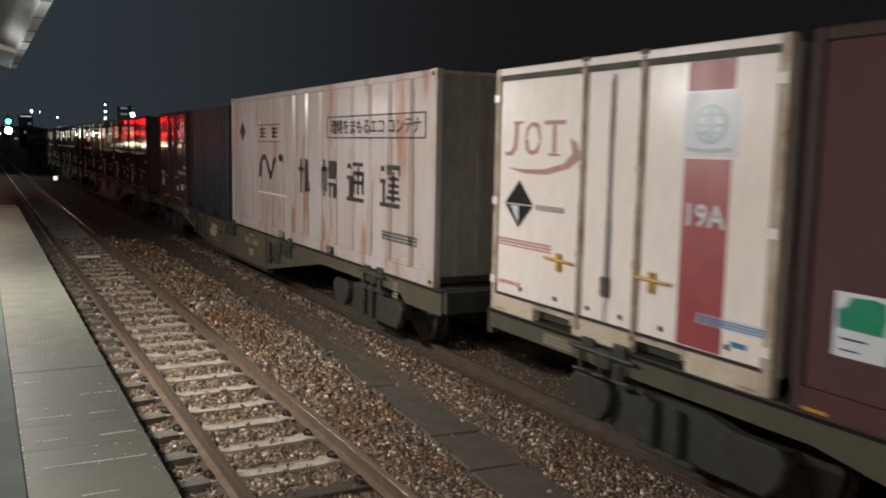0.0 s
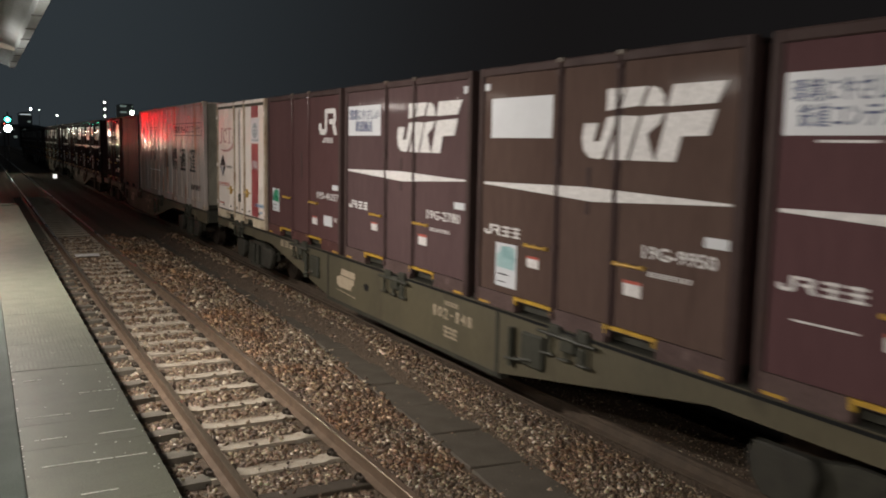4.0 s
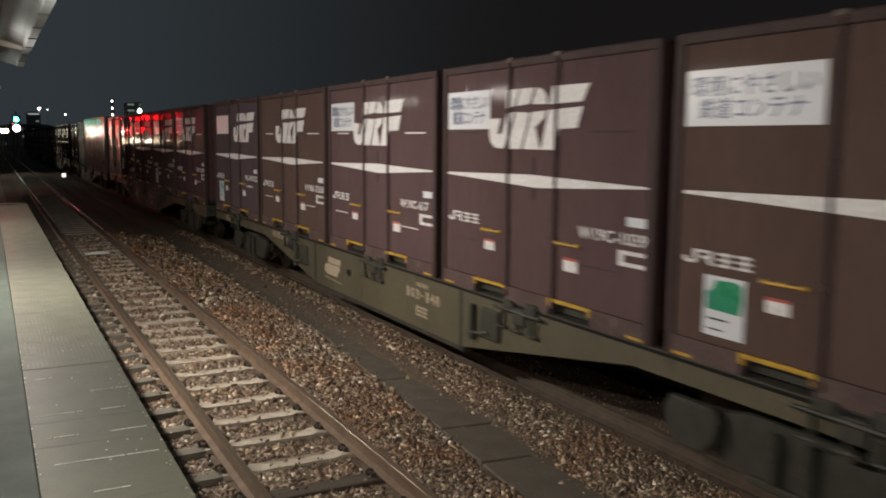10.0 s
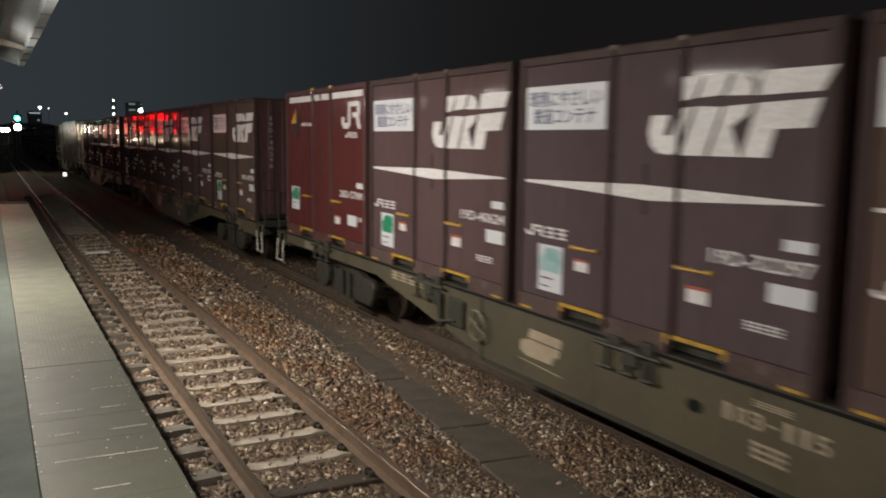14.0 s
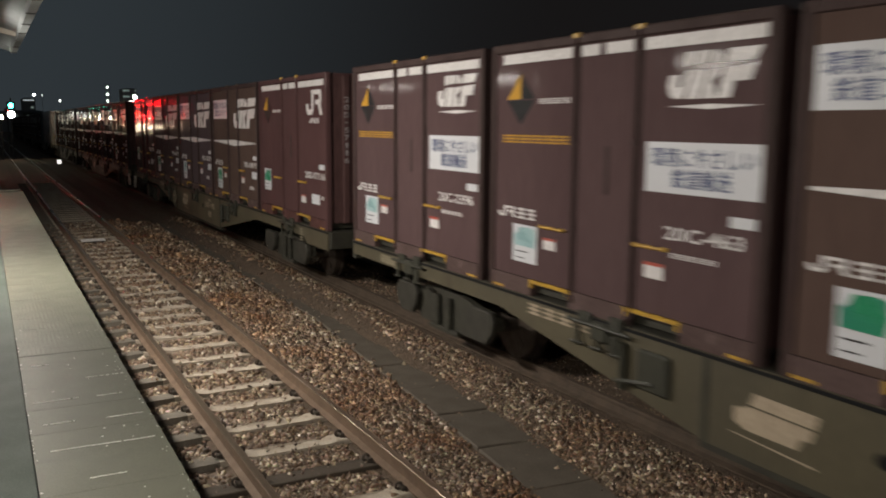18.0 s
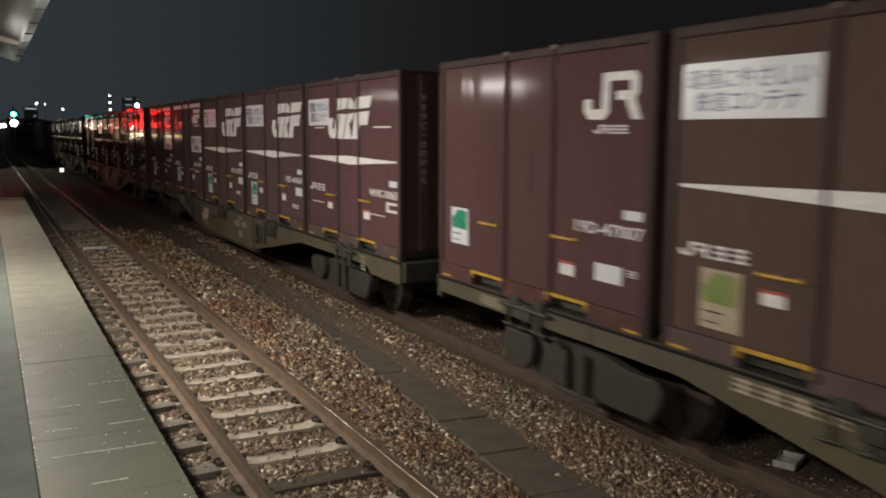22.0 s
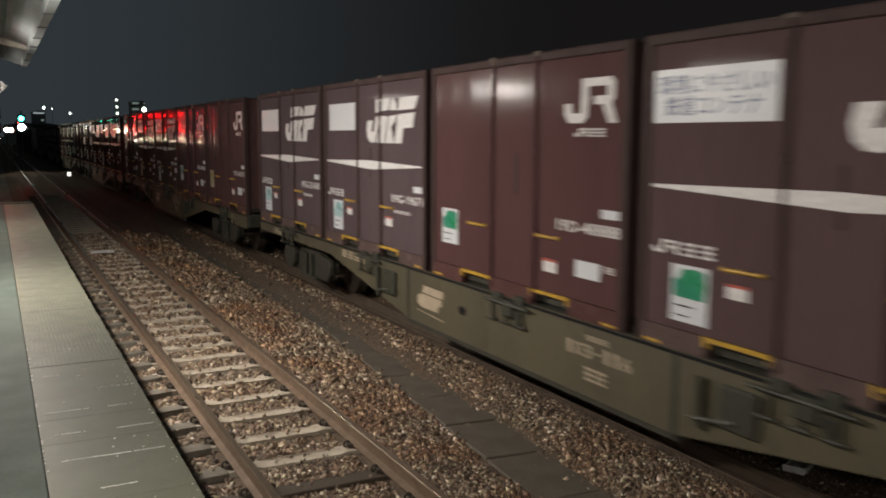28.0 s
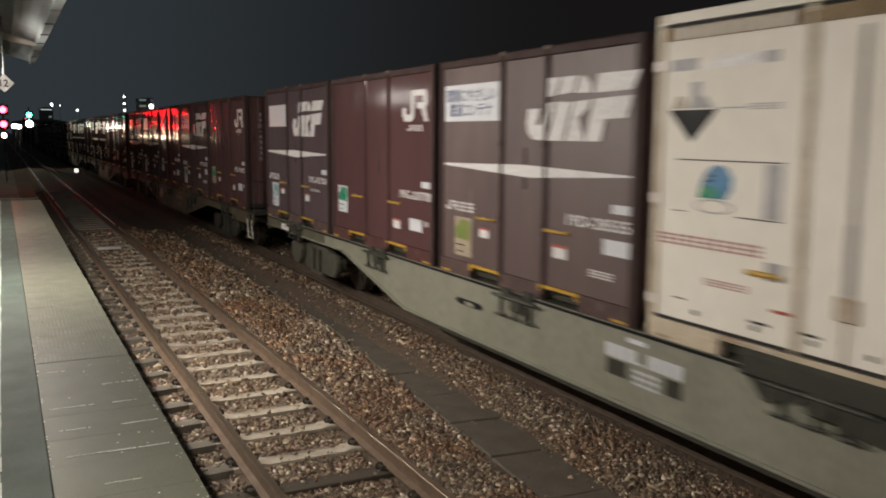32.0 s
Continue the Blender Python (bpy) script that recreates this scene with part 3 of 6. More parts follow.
def cable_trough():
    t = thing("cable_trough", "row of dark damp concrete trough lids between the tracks", "cable trough", pose(0, 0, 0), kind="structure")
    y, k = -4.26, 0
    rnd = random.Random(5)
    while y < 26:
        L = 0.98
        xm = trough_x(y + L / 2)
        turn = -math.degrees(math.atan(0.082)) if -0.5 < y < 12 else 0
        me = shared(("trough_lid", k % 3), lambda: bmbox(-0.30, 0.30, -0.484, 0.484, -0.07, 0, bevel=0.010), M_TROUGH)
        part("trough_lid", me, None, t, at=pose(xm + rnd.uniform(-0.01, 0.01), y + L / 2, -0.252 + rnd.uniform(-0.006, 0.006), rnd.uniform(-0.6, 0.6), rnd.uniform(-0.8, 0.8), turn + rnd.uniform(-0.6, 0.6)))
        y += L
        k += 1
    return t


PZ, EDGE_X, JOINT_X = 1.054, 0.761, 0.13


def platform():
    t = thing("platform", "grey concrete station platform with a worn coping edge", "platform", pose(0, 0, 0), kind="structure")
    bm = bmesh.new()
    prism(bm, [(-14, -0.45), (0.55, -0.45), (0.55, PZ - 0.19), (0.60, PZ - 0.185), (0.60, PZ - 0.105), (JOINT_X - 0.005, PZ - 0.10), (JOINT_X - 0.005, PZ - 0.006), (-14, PZ - 0.006)], "y", -16, 24.9)
    part("platform_body", bm, M_PAVE, t, "dark asphalt platform paving")
    part("platform_wall", bmbox(0.552, 0.57, -16, 24.9, -0.45, PZ - 0.20), M_PLATWALL, t, "sooty platform side wall")
    part("end_kerb", bmbox(-2.2, EDGE_X - 0.02, 23.05, 23.28, PZ - 0.004, PZ + 0.028, bevel=0.006), M_COPING, t, "pale kerb across the platform's end")
    for k in range(2):
        bm = bmesh.new()
        rnd = random.Random(11 + k)
        y = -6.0
        while y < 23:
            L = rnd.uniform(0.10, 0.55)
            w = rnd.uniform(0.006, 0.014)
            box(bm, -0.094 + k * -0.50 - w, -0.094 + k * -0.50 + w, y, y + L, PZ - 0.006, PZ - 0.002)
            y += L + rnd.choice([0.0, 0.0, 0.01, 0.04])
        part("platform_line", bm, M_LINE, t, "worn white line on the paving")
    # coping blocks: shared meshes, laid edge to edge
    def coping():
        bm = bmesh.new()
        box(bm, JOINT_X, EDGE_X, -0.2159, 0.2159, PZ - 0.10, PZ, bevel=0.0012)
        return bm
    meshes = [shared(("coping_block", i), coping, M_COPING) for i in range(4)]
    rnd = random.Random(2)
    y, k = -5.3, 0
    while y < 22.9:
        part("coping_block", meshes[k % 4], None, t, at=pose(0, y, rnd.uniform(-0.001, 0.001), rnd.uniform(-0.04, 0.04), rnd.uniform(-0.05, 0.05), 0))
        y += 0.4325
        k += 1
    # chipped pale mortar in some of the joints, and anti-slip ribs
    for jy, x0, x1 in ((4.575, 0.21, 0.70), (5.01, 0.20, 0.36), (4.99, 0.52, 0.72), (5.44, 0.17, 0.42), (5.43, 0.52, 0.66), (5.87, 0.50, 0.72), (6.30, 0.2, 0.3), (3.71, 0.3, 0.6), (4.14, 0.35, 0.5)):
        bm = bmesh.new()
        x, o = x0, 0.0
        while x < x1:
            w = rnd.uniform(0.008, 0.026)
            d = rnd.uniform(0.0012, 0.0042)
            e = min(max(o + rnd.uniform(-0.003, 0.003), -0.006), 0.006)
            prism(bm, [(x, jy - d + o), (x + w, jy - d * 0.6 + e), (x + w, jy + d * 0.7 + e), (x, jy + d + o)], "z", PZ + 0.001, PZ + 0.004)
            x += w + rnd.choice([0, 0, 0, 0.002, 0.012])
            o = e
        part("joint_mortar", bm, M_MORTAR, t, "chipped pale mortar in a joint")
    for jx, n in ((JOINT_X + 0.005, 26), (EDGE_X - 0.035, 34), (0.5, 30)):
        bm = bmesh.new()
        for k in range(n):
            x, y, q = jx + rnd.gauss(0, 0.004 if jx < 0.2 else 0.02 if jx > 0.6 else 0.18), rnd.uniform(2.6, 7.5), rnd.uniform(0.002, 0.0055)
            x = min(max(x, JOINT_X + 0.004), EDGE_X - 0.012)
            prism(bm, [(x - q, y - q * 0.6), (x + q * 1.3, y - q * 0.4), (x + q, y + q * 0.7), (x - q * 0.7, y + q * 0.5)], "z", PZ + 0.0005, PZ + 0.003)
        tagged(part("mortar_crumbs", bm, M_MORTAR, t, "small pale crumbs of mortar"), kind="stuff")
    ribs = bmesh.new()
    for j in range(28, 65):
        yb = -5.3 + j * 0.4325 - 0.205
        for i in range(19):
            x = JOINT_X + 0.035 + i * 0.0305
            box(ribs, x, x + 0.016, yb - 0.01, yb + 0.419, PZ - 0.001, PZ + 0.0022)
    tagged(part("antislip_ribbing", ribs, M_RIB, t), "fine anti-slip ribs cast in the coping", kind="stuff")
    return t


EAVES_X, EAVES_Z, SLOPE = 0.72, 4.31, 0.30


def under(x):
    """Height of the canopy's underside: it rises away from the track."""
    return EAVES_Z + min(EAVES_X - x, 2.6) * SLOPE


def canopy():
    t = thing("canopy", "grey painted platform canopy with a gutter edge", "canopy", pose(0, 0, 0), kind="structure")
    y0, y1 = -14, 22.6
    prof = []
    for i in range(25):
        x = EAVES_X - 0.11 * i
        prof.append((x, under(x) + 0.10 + (0.028 if (i // 2) % 2 else 0.0)))
    part("roof_sheet", prism(bmesh.new(), prof + [(x, z + 0.03) for x, z in reversed(prof)], "y", y0, y1), M_CANOPY, t, "ribbed painted roof sheet")
    g = [(-0.04, -0.04), (0.08, -0.04), (0.10, 0.12), (0.07, 0.12), (0.055, -0.01), (-0.02, -0.01), (-0.02, 0.12), (-0.045, 0.12)]
    part("gutter", prism(bmesh.new(), [(EAVES_X + a, EAVES_Z + c) for a, c in g], "y", y0, y1), M_CANOPY, t, "painted eaves gutter")
    for y in np.arange(-13, 23, 1.6):
        part("gutter_bracket", shared("gutter_bracket", lambda: bmbox(EAVES_X - 0.06, EAVES_X + 0.075, 0, 0.03, EAVES_Z - 0.06, EAVES_Z - 0.042, bevel=0.004), M_POLE), None, t, at=pose(0, y, 0))
    beam = shared("roof_beam", lambda: prism(bmesh.new(), [(EAVES_X - 0.06, EAVES_Z - 0.02), (EAVES_X - 0.06, EAVES_Z + 0.05), (-1.9, under(-1.9) + 0.09), (-1.9, under(-1.9) - 0.32)], "y", -0.05, 0.05), M_BEAM)
    post = shared("column", lambda: bmbox(-2.08, -1.9, -0.09, 0.09, PZ - 0.01, under(-1.9) + 0.05, bevel=0.01), M_BEAM)
    for y in (-10.2, -3.05, 4.1, 11.25, 18.4):
        part("roof_beam", beam, None, t, "tapered cream steel roof beam", at=pose(0, y, 0))
        part("column", post, None, t, "cream steel canopy column", at=pose(0, y, 0))
    for x in (0.30, -0.45, -1.2):
        part("purlin", bmbox(x - 0.03, x + 0.03, y0, y1, under(x) + 0.04, under(x) + 0.098), M_CANOPY, t)
    part("end_fascia", prism(bmesh.new(), [(EAVES_X - 0.02, EAVES_Z - 0.01), (EAVES_X - 0.02, EAVES_Z + 0.14), (-1.88, under(-1.88) + 0.14), (-1.88, under(-1.88))], "y", 22.6, 22.64), M_CANOPY, t)
    part("roof_top", bmbox(-14, -1.93, y0, y1, under(-2) + 0.1, under(-2) + 0.2), M_CANOPY, t)
    return t


def lamp_fixture(x, y):
    t = thing("tube_lamp", "white tube lamp hung beneath the canopy", "lamp", pose(x, y, LAMP_Z), "canopy tube lamps")
    bm = prism(bmesh.new(), [(-0.13, 0.0), (-0.05, 0.09), (0.05, 0.09), (0.13, 0.0), (0.125, -0.01), (-0.125, -0.01)], "y", -0.63, 0.63)
    part("lamp_housing", bm, M_CANOPY, t)
    for s in (-1, 1):
        part("tube", rod(bmesh.new(), (s * 0.05, -0.58, -0.028), (s * 0.05, 0.58, -0.028), 0.014, 8), G_TUBE, t, "glowing lamp tube")
        part("hanger", rod(bmesh.new(), (0, s * 0.4, 0.09), (0, s * 0.4, under(x) + 0.115 - LAMP_Z), 0.01, 6), M_POLE, t)
    return t


def diamond_sign():
    t = thing("stop_marker", "white diamond stop marker with a number, hung from the canopy", "sign", pose(0.10, 16.6, 3.50))
    bm = prism(bmesh.new(), [(-0.155, 0), (0, 0.155), (0.155, 0), (0, -0.155)], "y", -0.006, 0.006)
    p = part("board", bm, M_BOARD, t)
    part("number", text_mesh("12", 0.12, 0.13, M_BLACK, "end"), None, p, "black numerals", at=pose(0, -0.009, 0))
    part("hanger", rod(bmesh.new(), (0, 0.012, 0.145), (0, 0.012, under(0.10) + 0.115 - 3.50), 0.012, 6), M_POLE, t)
    return t


ground_sheet()
ballast_bed()
track(NEAR_X, "track_near", "rusty near track on concrete sleepers in ballast", -6, 330, 46)
track(TRAIN_X, "track_train", "rusty track beneath the goods train", -40, 330, 46)
cable_trough()
platform()
canopy()
for ly, power, tilt in LAMPS:
    lamp_fixture(LAMP_X, ly)
diamond_sign()
stones()

# ---- things by the track and far off ----


def pale_strip():
    t = thing("plastic_strip", "thin white plastic strip lying beside the rail", "strip", pose(3.185, 7.46, -0.235, 0, 0, -6))
    part("strip", bmbox(-0.012, 0.012, -0.13, 0.13, 0, 0.012, bevel=0.003), M_PRINT, t)
    return t


def rail_plate():
    t = thing("track_plate", "pale flat cover plate lying between the rails", "cover plate", pose(2.22, 22.4, -0.16))
    part("plate", bmbox(-0.27, 0.27, -0.16, 0.16, 0, 0.03, bevel=0.006), M_PRINT, t)
    part("plate_rib", bmbox(-0.25, 0.25, -0.02, 0.02, 0.03, 0.045, bevel=0.004), M_PRINT, t)
    part("plate_foot", bmbox(-0.24, 0.24, -0.13, 0.13, -0.09, 0), M_UNDER, t)
    return t


def ground_marker():
    t = thing("marker_post", "small lit white marker on a short post", "marker", pose(4.6, 66, -0.25))
    part("post", rod(bmesh.new(), (0, 0, -0.1), (0, 0, 0.1), 0.05, 8), M_POLE, t)
    part("lamp_case", bmbox(-0.20, 0.20, -0.0, 0.16, 0.03, 0.43, bevel=0.02), M_BLACK, t)
    part("lit_panel", bmbox(-0.125, 0.125, -0.012, -0.002, 0.10, 0.36, bevel=0.004), G_MARK, t, "glowing white panel")
    return t


def signal_mast(name, label, x, y, lamps, top, base=-0.45):
    t = thing(name, label, "signal", pose(x, y, 0))
    part("mast", rod(bmesh.new(), (0, 0.14, base), (0, 0.14, top), 0.055, 8), M_POLE, t)
    for z, r, g in lamps:
        head = part("lamp_head", bmbox(-r - 0.10, r + 0.10, 0, 0.12, z - r - 0.10, z + r + 0.10, bevel=0.02), M_BLACK, t)
        part("lens", rod(bmesh.new(), (0, -0.03, z), (0, 0.01, z), r, 12), g, head, "glowing lens")
        if g is G_RED:
            # unseen tube, added to stop the red lens from lighting the ground
            light_baffle = bmesh.new()
            for i in range(12):
                u, v = 0.5236 * i, 0.5236 * (i + 1)
                prism(light_baffle, [(q * math.cos(w), z + q * math.sin(w)) for q, w in ((r + 0.015, u), (r + 0.03, u), (r + 0.03, v), (r + 0.015, v))], "y", -0.55, -0.001)
            part("light_baffle", light_baffle, M_BLACK, head, "black tube round the lens")
            continue
        hood = bmesh.new()
        prism(hood, [(-r - 0.04, z + r * 0.4), (-r * 0.7, z + r + 0.04), (r * 0.7, z + r + 0.04), (r + 0.04, z + r * 0.4), (r * 0.8, z + r + 0.06), (-r * 0.8, z + r + 0.06)], "y", -0.16, 0)
        part("hood", hood, M_BLACK, head)
    return t


def far_block(x, y, w, d, h, label, windows, roof=0.0):
    t = thing("far_building", label, "building", pose(x, y, -0.43))
    part("wall", bmbox(-w / 2, w / 2, 0, d, 0, h), M_FACADE, t)
    bm = prism(bmesh.new(), [(-w / 2 - 0.4, h), (w / 2 + 0.4, h), (w / 2 * 0.5, h + roof + 0.25), (-w / 2 * 0.5, h + roof + 0.25)], "y", -0.4, d + 0.4)
    part("roof", bm, M_ROOF, t)
    for wx, wz, ww, wh, g in windows:
        f = part("window", bmbox(wx - ww / 2 - 0.08, wx + ww / 2 + 0.08, -0.04, 0.02, wz - wh / 2 - 0.08, wz + wh / 2 + 0.08), M_ROOF, t)
        part("pane", bmbox(wx - ww / 2, wx + ww / 2, -0.06, -0.045, wz - wh / 2, wz + wh / 2), g, f, "lit pane" if g is not M_BLACK else "dark pane")
    return t


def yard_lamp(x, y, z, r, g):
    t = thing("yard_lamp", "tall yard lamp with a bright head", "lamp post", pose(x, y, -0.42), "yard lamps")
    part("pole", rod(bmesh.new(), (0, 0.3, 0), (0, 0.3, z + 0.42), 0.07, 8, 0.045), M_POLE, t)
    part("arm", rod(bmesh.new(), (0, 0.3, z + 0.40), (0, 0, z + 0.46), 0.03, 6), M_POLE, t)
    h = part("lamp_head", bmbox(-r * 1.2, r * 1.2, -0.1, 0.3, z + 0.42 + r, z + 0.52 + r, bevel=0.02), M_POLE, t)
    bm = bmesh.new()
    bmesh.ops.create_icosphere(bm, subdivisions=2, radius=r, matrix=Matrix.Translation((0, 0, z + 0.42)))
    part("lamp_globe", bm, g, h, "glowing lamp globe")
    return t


def plastic_tray():
    t = thing("plastic_tray", "white plastic tray lying between the rails", "tray", pose(5.93, 4.84, -0.105, 0, 0, 24))
    bm = bmesh.new()
    box(bm, -0.14, 0.14, -0.09, 0.09, 0, 0.012)
    for s in (-1, 1):
        box(bm, s * 0.14 - 0.008, s * 0.14 + 0.008, -0.09, 0.09, 0.012, 0.06, bevel=0.004)
        box(bm, -0.13, 0.13, s * 0.09 - 0.008, s * 0.09 + 0.008, 0.012, 0.06 if s < 0 else 0.03, bevel=0.004)
    part("tray_body", bm, M_TRAY, t)
    part("tray_foot", bmbox(-0.12, -0.09, -0.08, 0.08, -0.065, 0), M_TRAY, t)
    part("tray_foot", bmbox(0.09, 0.12, -0.08, 0.08, -0.065, 0), M_TRAY, t)
    return t


plastic_tray()
pale_strip()
rail_plate()
ground_marker()
signal_mast("red_signal", "signal mast with two red lamps and a warm lamp", 0.18, 60, [(4.00, 0.20, G_RED), (3.12, 0.20, G_RED), (2.44, 0.13, G_WARM)], 4.4)
signal_mast("green_signal", "signal mast with a green lamp over white lamps", 2.08, 77, [(4.00, 0.19, G_GREEN), (3.30, 0.27, G_WHITE)], 4.6)
signal_mast("red_signal", "low signal mast with a small red lamp", 1.86, 79, [(3.62, 0.10, G_REDDIM)], 3.9)
for side_x in (0.98, 1.30):
    signal_mast("white_signal", "low signal mast with one white lamp", side_x, 76, [(3.08, 0.15, G_WARM)], 3.4)
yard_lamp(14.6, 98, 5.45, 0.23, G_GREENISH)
yard_lamp(14.7, 300, 11.2, 0.22, G_BOOSTED)
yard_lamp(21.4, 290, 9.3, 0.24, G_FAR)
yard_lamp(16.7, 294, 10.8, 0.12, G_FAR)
far_block(12.7, 290, 3.6, 9, 9.9, "dark far house with a lit strip below the eaves", [(-0.05, 9.72, 3.0, 0.2, G_ROOFEDGE), (0.9, 7.6, 0.8, 0.5, G_WIN)], 0.3)
far_block(50, 300, 16, 14, 9.5, "dark far building with a few lit windows", [(-6.3, 12.2 - 2.6, 1.5, 1.3, G_FAR)] + [(x, z, 2.0, 0.9, G_WIN) for x in (-1, 1.8) for z in (8.6,)])
far_block(37.6, 310, 0.9, 2, 15.5, "slim far stair tower with three lit lamps", [(-0.1, z, 0.5, 0.5, G_FAR) for z in (14.9, 12.6, 10.4)])
far_block(44.9, 312, 4.2, 10, 14.55, "far block of flats with dim windows", [(-1.2, 12.0, 2.2, 0.6, G_WIN), (-1.2, 14.0, 2.2, 0.6, G_WIN), (1.7, 14.0, 0.5, 0.5, G_WIN)])
far_block(11, 290, 16, 9, 6.0, "dark far shed under a pale roof edge", [(x, z, 0.9, 0.6, G_WIN) for x, z in ((-2, 5.2), (1.5, 5.0), (2.4, 3.2), (-1.2, 3.0))], 0.5)
far_block(24, 330, 20, 9, 5.2, "low dark far house row", [(-1, 3.6, 3.2, 1.0, G_WIN)], 1.2)
far_block(-12, 340, 26, 12, 5, "low dark far house row", [(4, 3.6, 1.2, 1.0, G_WIN)], 1.2)

# ---- the goods train ----
SPEED = [2.672, 3.022, 3.278, 3.491, 3.659, 3.805, 3.952, 4.124, 4.253, 4.323, 4.405, 4.542, 4.641, 4.847, 5.042, 5.206, 5.434]


def run(t):
    """Metres that the train has gone at t seconds: its speed is given every two seconds."""
    s, k = 0.0, 0
    while t > 2 * (k + 1) and k < 15:
        s += SPEED[k] + SPEED[k + 1]
        k += 1
    u = t - 2 * k
    return s + SPEED[k] * u + (SPEED[k + 1] - SPEED[k]) * u * u / 4


CL, CW, CH = 3.715, 2.45, 2.5      # a twelve-foot container
FACE = -CW / 2
MOVERS, WHEELS = [], []


def place(ob, y, z):
    """Put a rolling thing on the train's track and remember it for motions()."""
    ob.matrix_basis = pose(TRAIN_X, y, z)
    MOVERS.append((ob, y, z))
    return ob


def flat(name, outlines, material, parent, label="", length=CL, x=FACE + 0.0125, key=None, rise=0.0025):
    """Print or plate on the side that faces the platform. outlines: lists of (metres from the front edge, height)."""
    def make():
        bm = bmesh.new()
        for o in outlines:
            prism(bm, [(length / 2 - a, z) for a, z in o], "x", x - rise, x)
        return bm
    me = shared(("print", name, key or str(outlines), material.name, length, x), make, material)
    return part(name, me, None, parent, label)


def rect(a0, z0, a1, z1):
    return [(a0, z0), (a1, z0), (a1, z1), (a0, z1)]


def oval(a, z, ra, rz, n=14):
    return [(a + ra * math.cos(6.28319 * i / n), z + rz * math.sin(6.28319 * i / n)) for i in range(n)]


def lettered(words, a0, z0, a1, z1, material, parent, name="lettering", length=CL, x=FACE + 0.0125, label=""):
    me = text_mesh(words, abs(z1 - z0), a1 - a0, material)
    return part(name, me, None, parent, label, at=pose(x - 0.0025, length / 2 - (a0 + a1) / 2, (z0 + z1) / 2))


def glyph_bars(a0, z0, a1, z1, count, seed):
    """Writing that cannot be read: one block of strokes for each character."""
    r, out, w = random.Random(seed), [], (a1 - a0) / count
    h = z1 - z0
    for i in range(count):
        x0, x1 = a0 + i * w + w * 0.08, a0 + (i + 1) * w - w * 0.10
        for f in (0.0, 0.40, 0.78):
            out.append(rect(x0, z0 + h * f, x1, z0 + h * (f + 0.17)))
        m = x0 + (x1 - x0) * r.uniform(0.15, 0.7)
        out.append(rect(m, z0, m + w * 0.18, z1))
    return out


def container_shell(ob, side, frame_m, end_m, length=CL, pockets=True, bands=(1.47, 2.31), height=CH, pad=M_YELLOW, panels=True, cap_m=M_CAP, rod_m=None):
    """Frame, panels, lock rods, roof, floor and fork pockets of a container. ob's origin: middle of the underside."""
    h, hl, hw = height, length / 2, CW / 2
    tag = (side.name, frame_m.name, length, height)

    def post(sx, sy):
        return bmbox(sx * hw - (0.09 if sx > 0 else 0), sx * hw + (0.09 if sx < 0 else 0), sy * hl - (0.085 if sy > 0 else 0), sy * hl + (0.085 if sy < 0 else 0), 0, h, bevel=0.008)
    for sx in (-1, 1):
        for sy in (-1, 1):
            part("corner_post", shared(("corner_post", sx, sy) + tag, lambda: post(sx, sy), frame_m), None, ob)
    for sx in (-1, 1):
        x0, x1 = sorted((sx * hw, sx * (hw - 0.08)))
        part("top_rail", shared(("top_rail", sx) + tag, lambda: bmbox(x0, x1, -hl + 0.087, hl - 0.087, h - 0.085, h, bevel=0.010), side if side in (M_WHITE, M_DULLWHITE) else frame_m), None, ob)
        if frame_m is M_POST and sx < 0 and length < 5:
            part("edge_bead", shared(("edge_bead",) + tag, lambda: rod(bmesh.new(), (x0 + 0.004, -hl + 0.09, h - 0.006), (x0 + 0.004, hl - 0.09, h - 0.006), 0.008, 10), M_TOPEDGE), None, ob, "rounded glossy top edge")
        def sill():
            bm = bmesh.new()
            if pockets and sx < 0:
                cuts = [(0.087, 0.80), (1.44, 2.24), (2.90, length - 0.087)] if length < 5 else [(0.087, 3.3), (3.65, 5.75), (6.1, length - 0.087)]
                out = [(hl - 0.087, 0.165), (hl - 0.087, 0.0)]
                for (p0, p1), (q0, q1) in zip(cuts, cuts[1:]):
                    out += [(hl - p1, 0.0), (hl - p1, 0.125), (hl - q0, 0.125), (hl - q0, 0.0)]
                prism(bm, out + [(-hl + 0.087, 0.0), (-hl + 0.087, 0.165)], "x", x0, x1)
            else:
                box(bm, x0, x1, -hl + 0.087, hl - 0.087, 0, 0.165, bevel=0.006)
            return bm
        part("bottom_rail", shared(("bottom_rail", sx) + tag, sill, frame_m if length > 5 else M_CREAMFRAME if side in (M_WHITE, M_DULLWHITE) else side if side is M_BLUE else M_REDDUSTY if side in (M_RED, M_MAROON, M_GLOSS) else M_DUSTY), None, ob)
    part("roof", shared(("roof",) + tag, lambda: bmbox(-hw + 0.082, hw - 0.082, -hl + 0.03, hl - 0.03, h - 0.05, h - 0.012), frame_m), None, ob)
    part("floor", shared(("floor",) + tag, lambda: bmbox(-hw + 0.085, hw - 0.085, -hl + 0.09, hl - 0.09, 0.03, 0.12), M_UNDER), None, ob)
    for sy in (-1, 1):
        def end():
            y0, y1, y2 = sy * (hl - 0.03), sy * (hl - 0.07), sy * (hl - 0.012)
            out = [(-hw + 0.092, y1), (-hw + 0.092, y0)]
            for i in range(-3, 4):
                out += [(i * 0.29 - 0.06, y0), (i * 0.29 - 0.045, y2), (i * 0.29 + 0.045, y2), (i * 0.29 + 0.06, y0)]
            out += [(hw - 0.092, y0), (hw - 0.092, y1)]
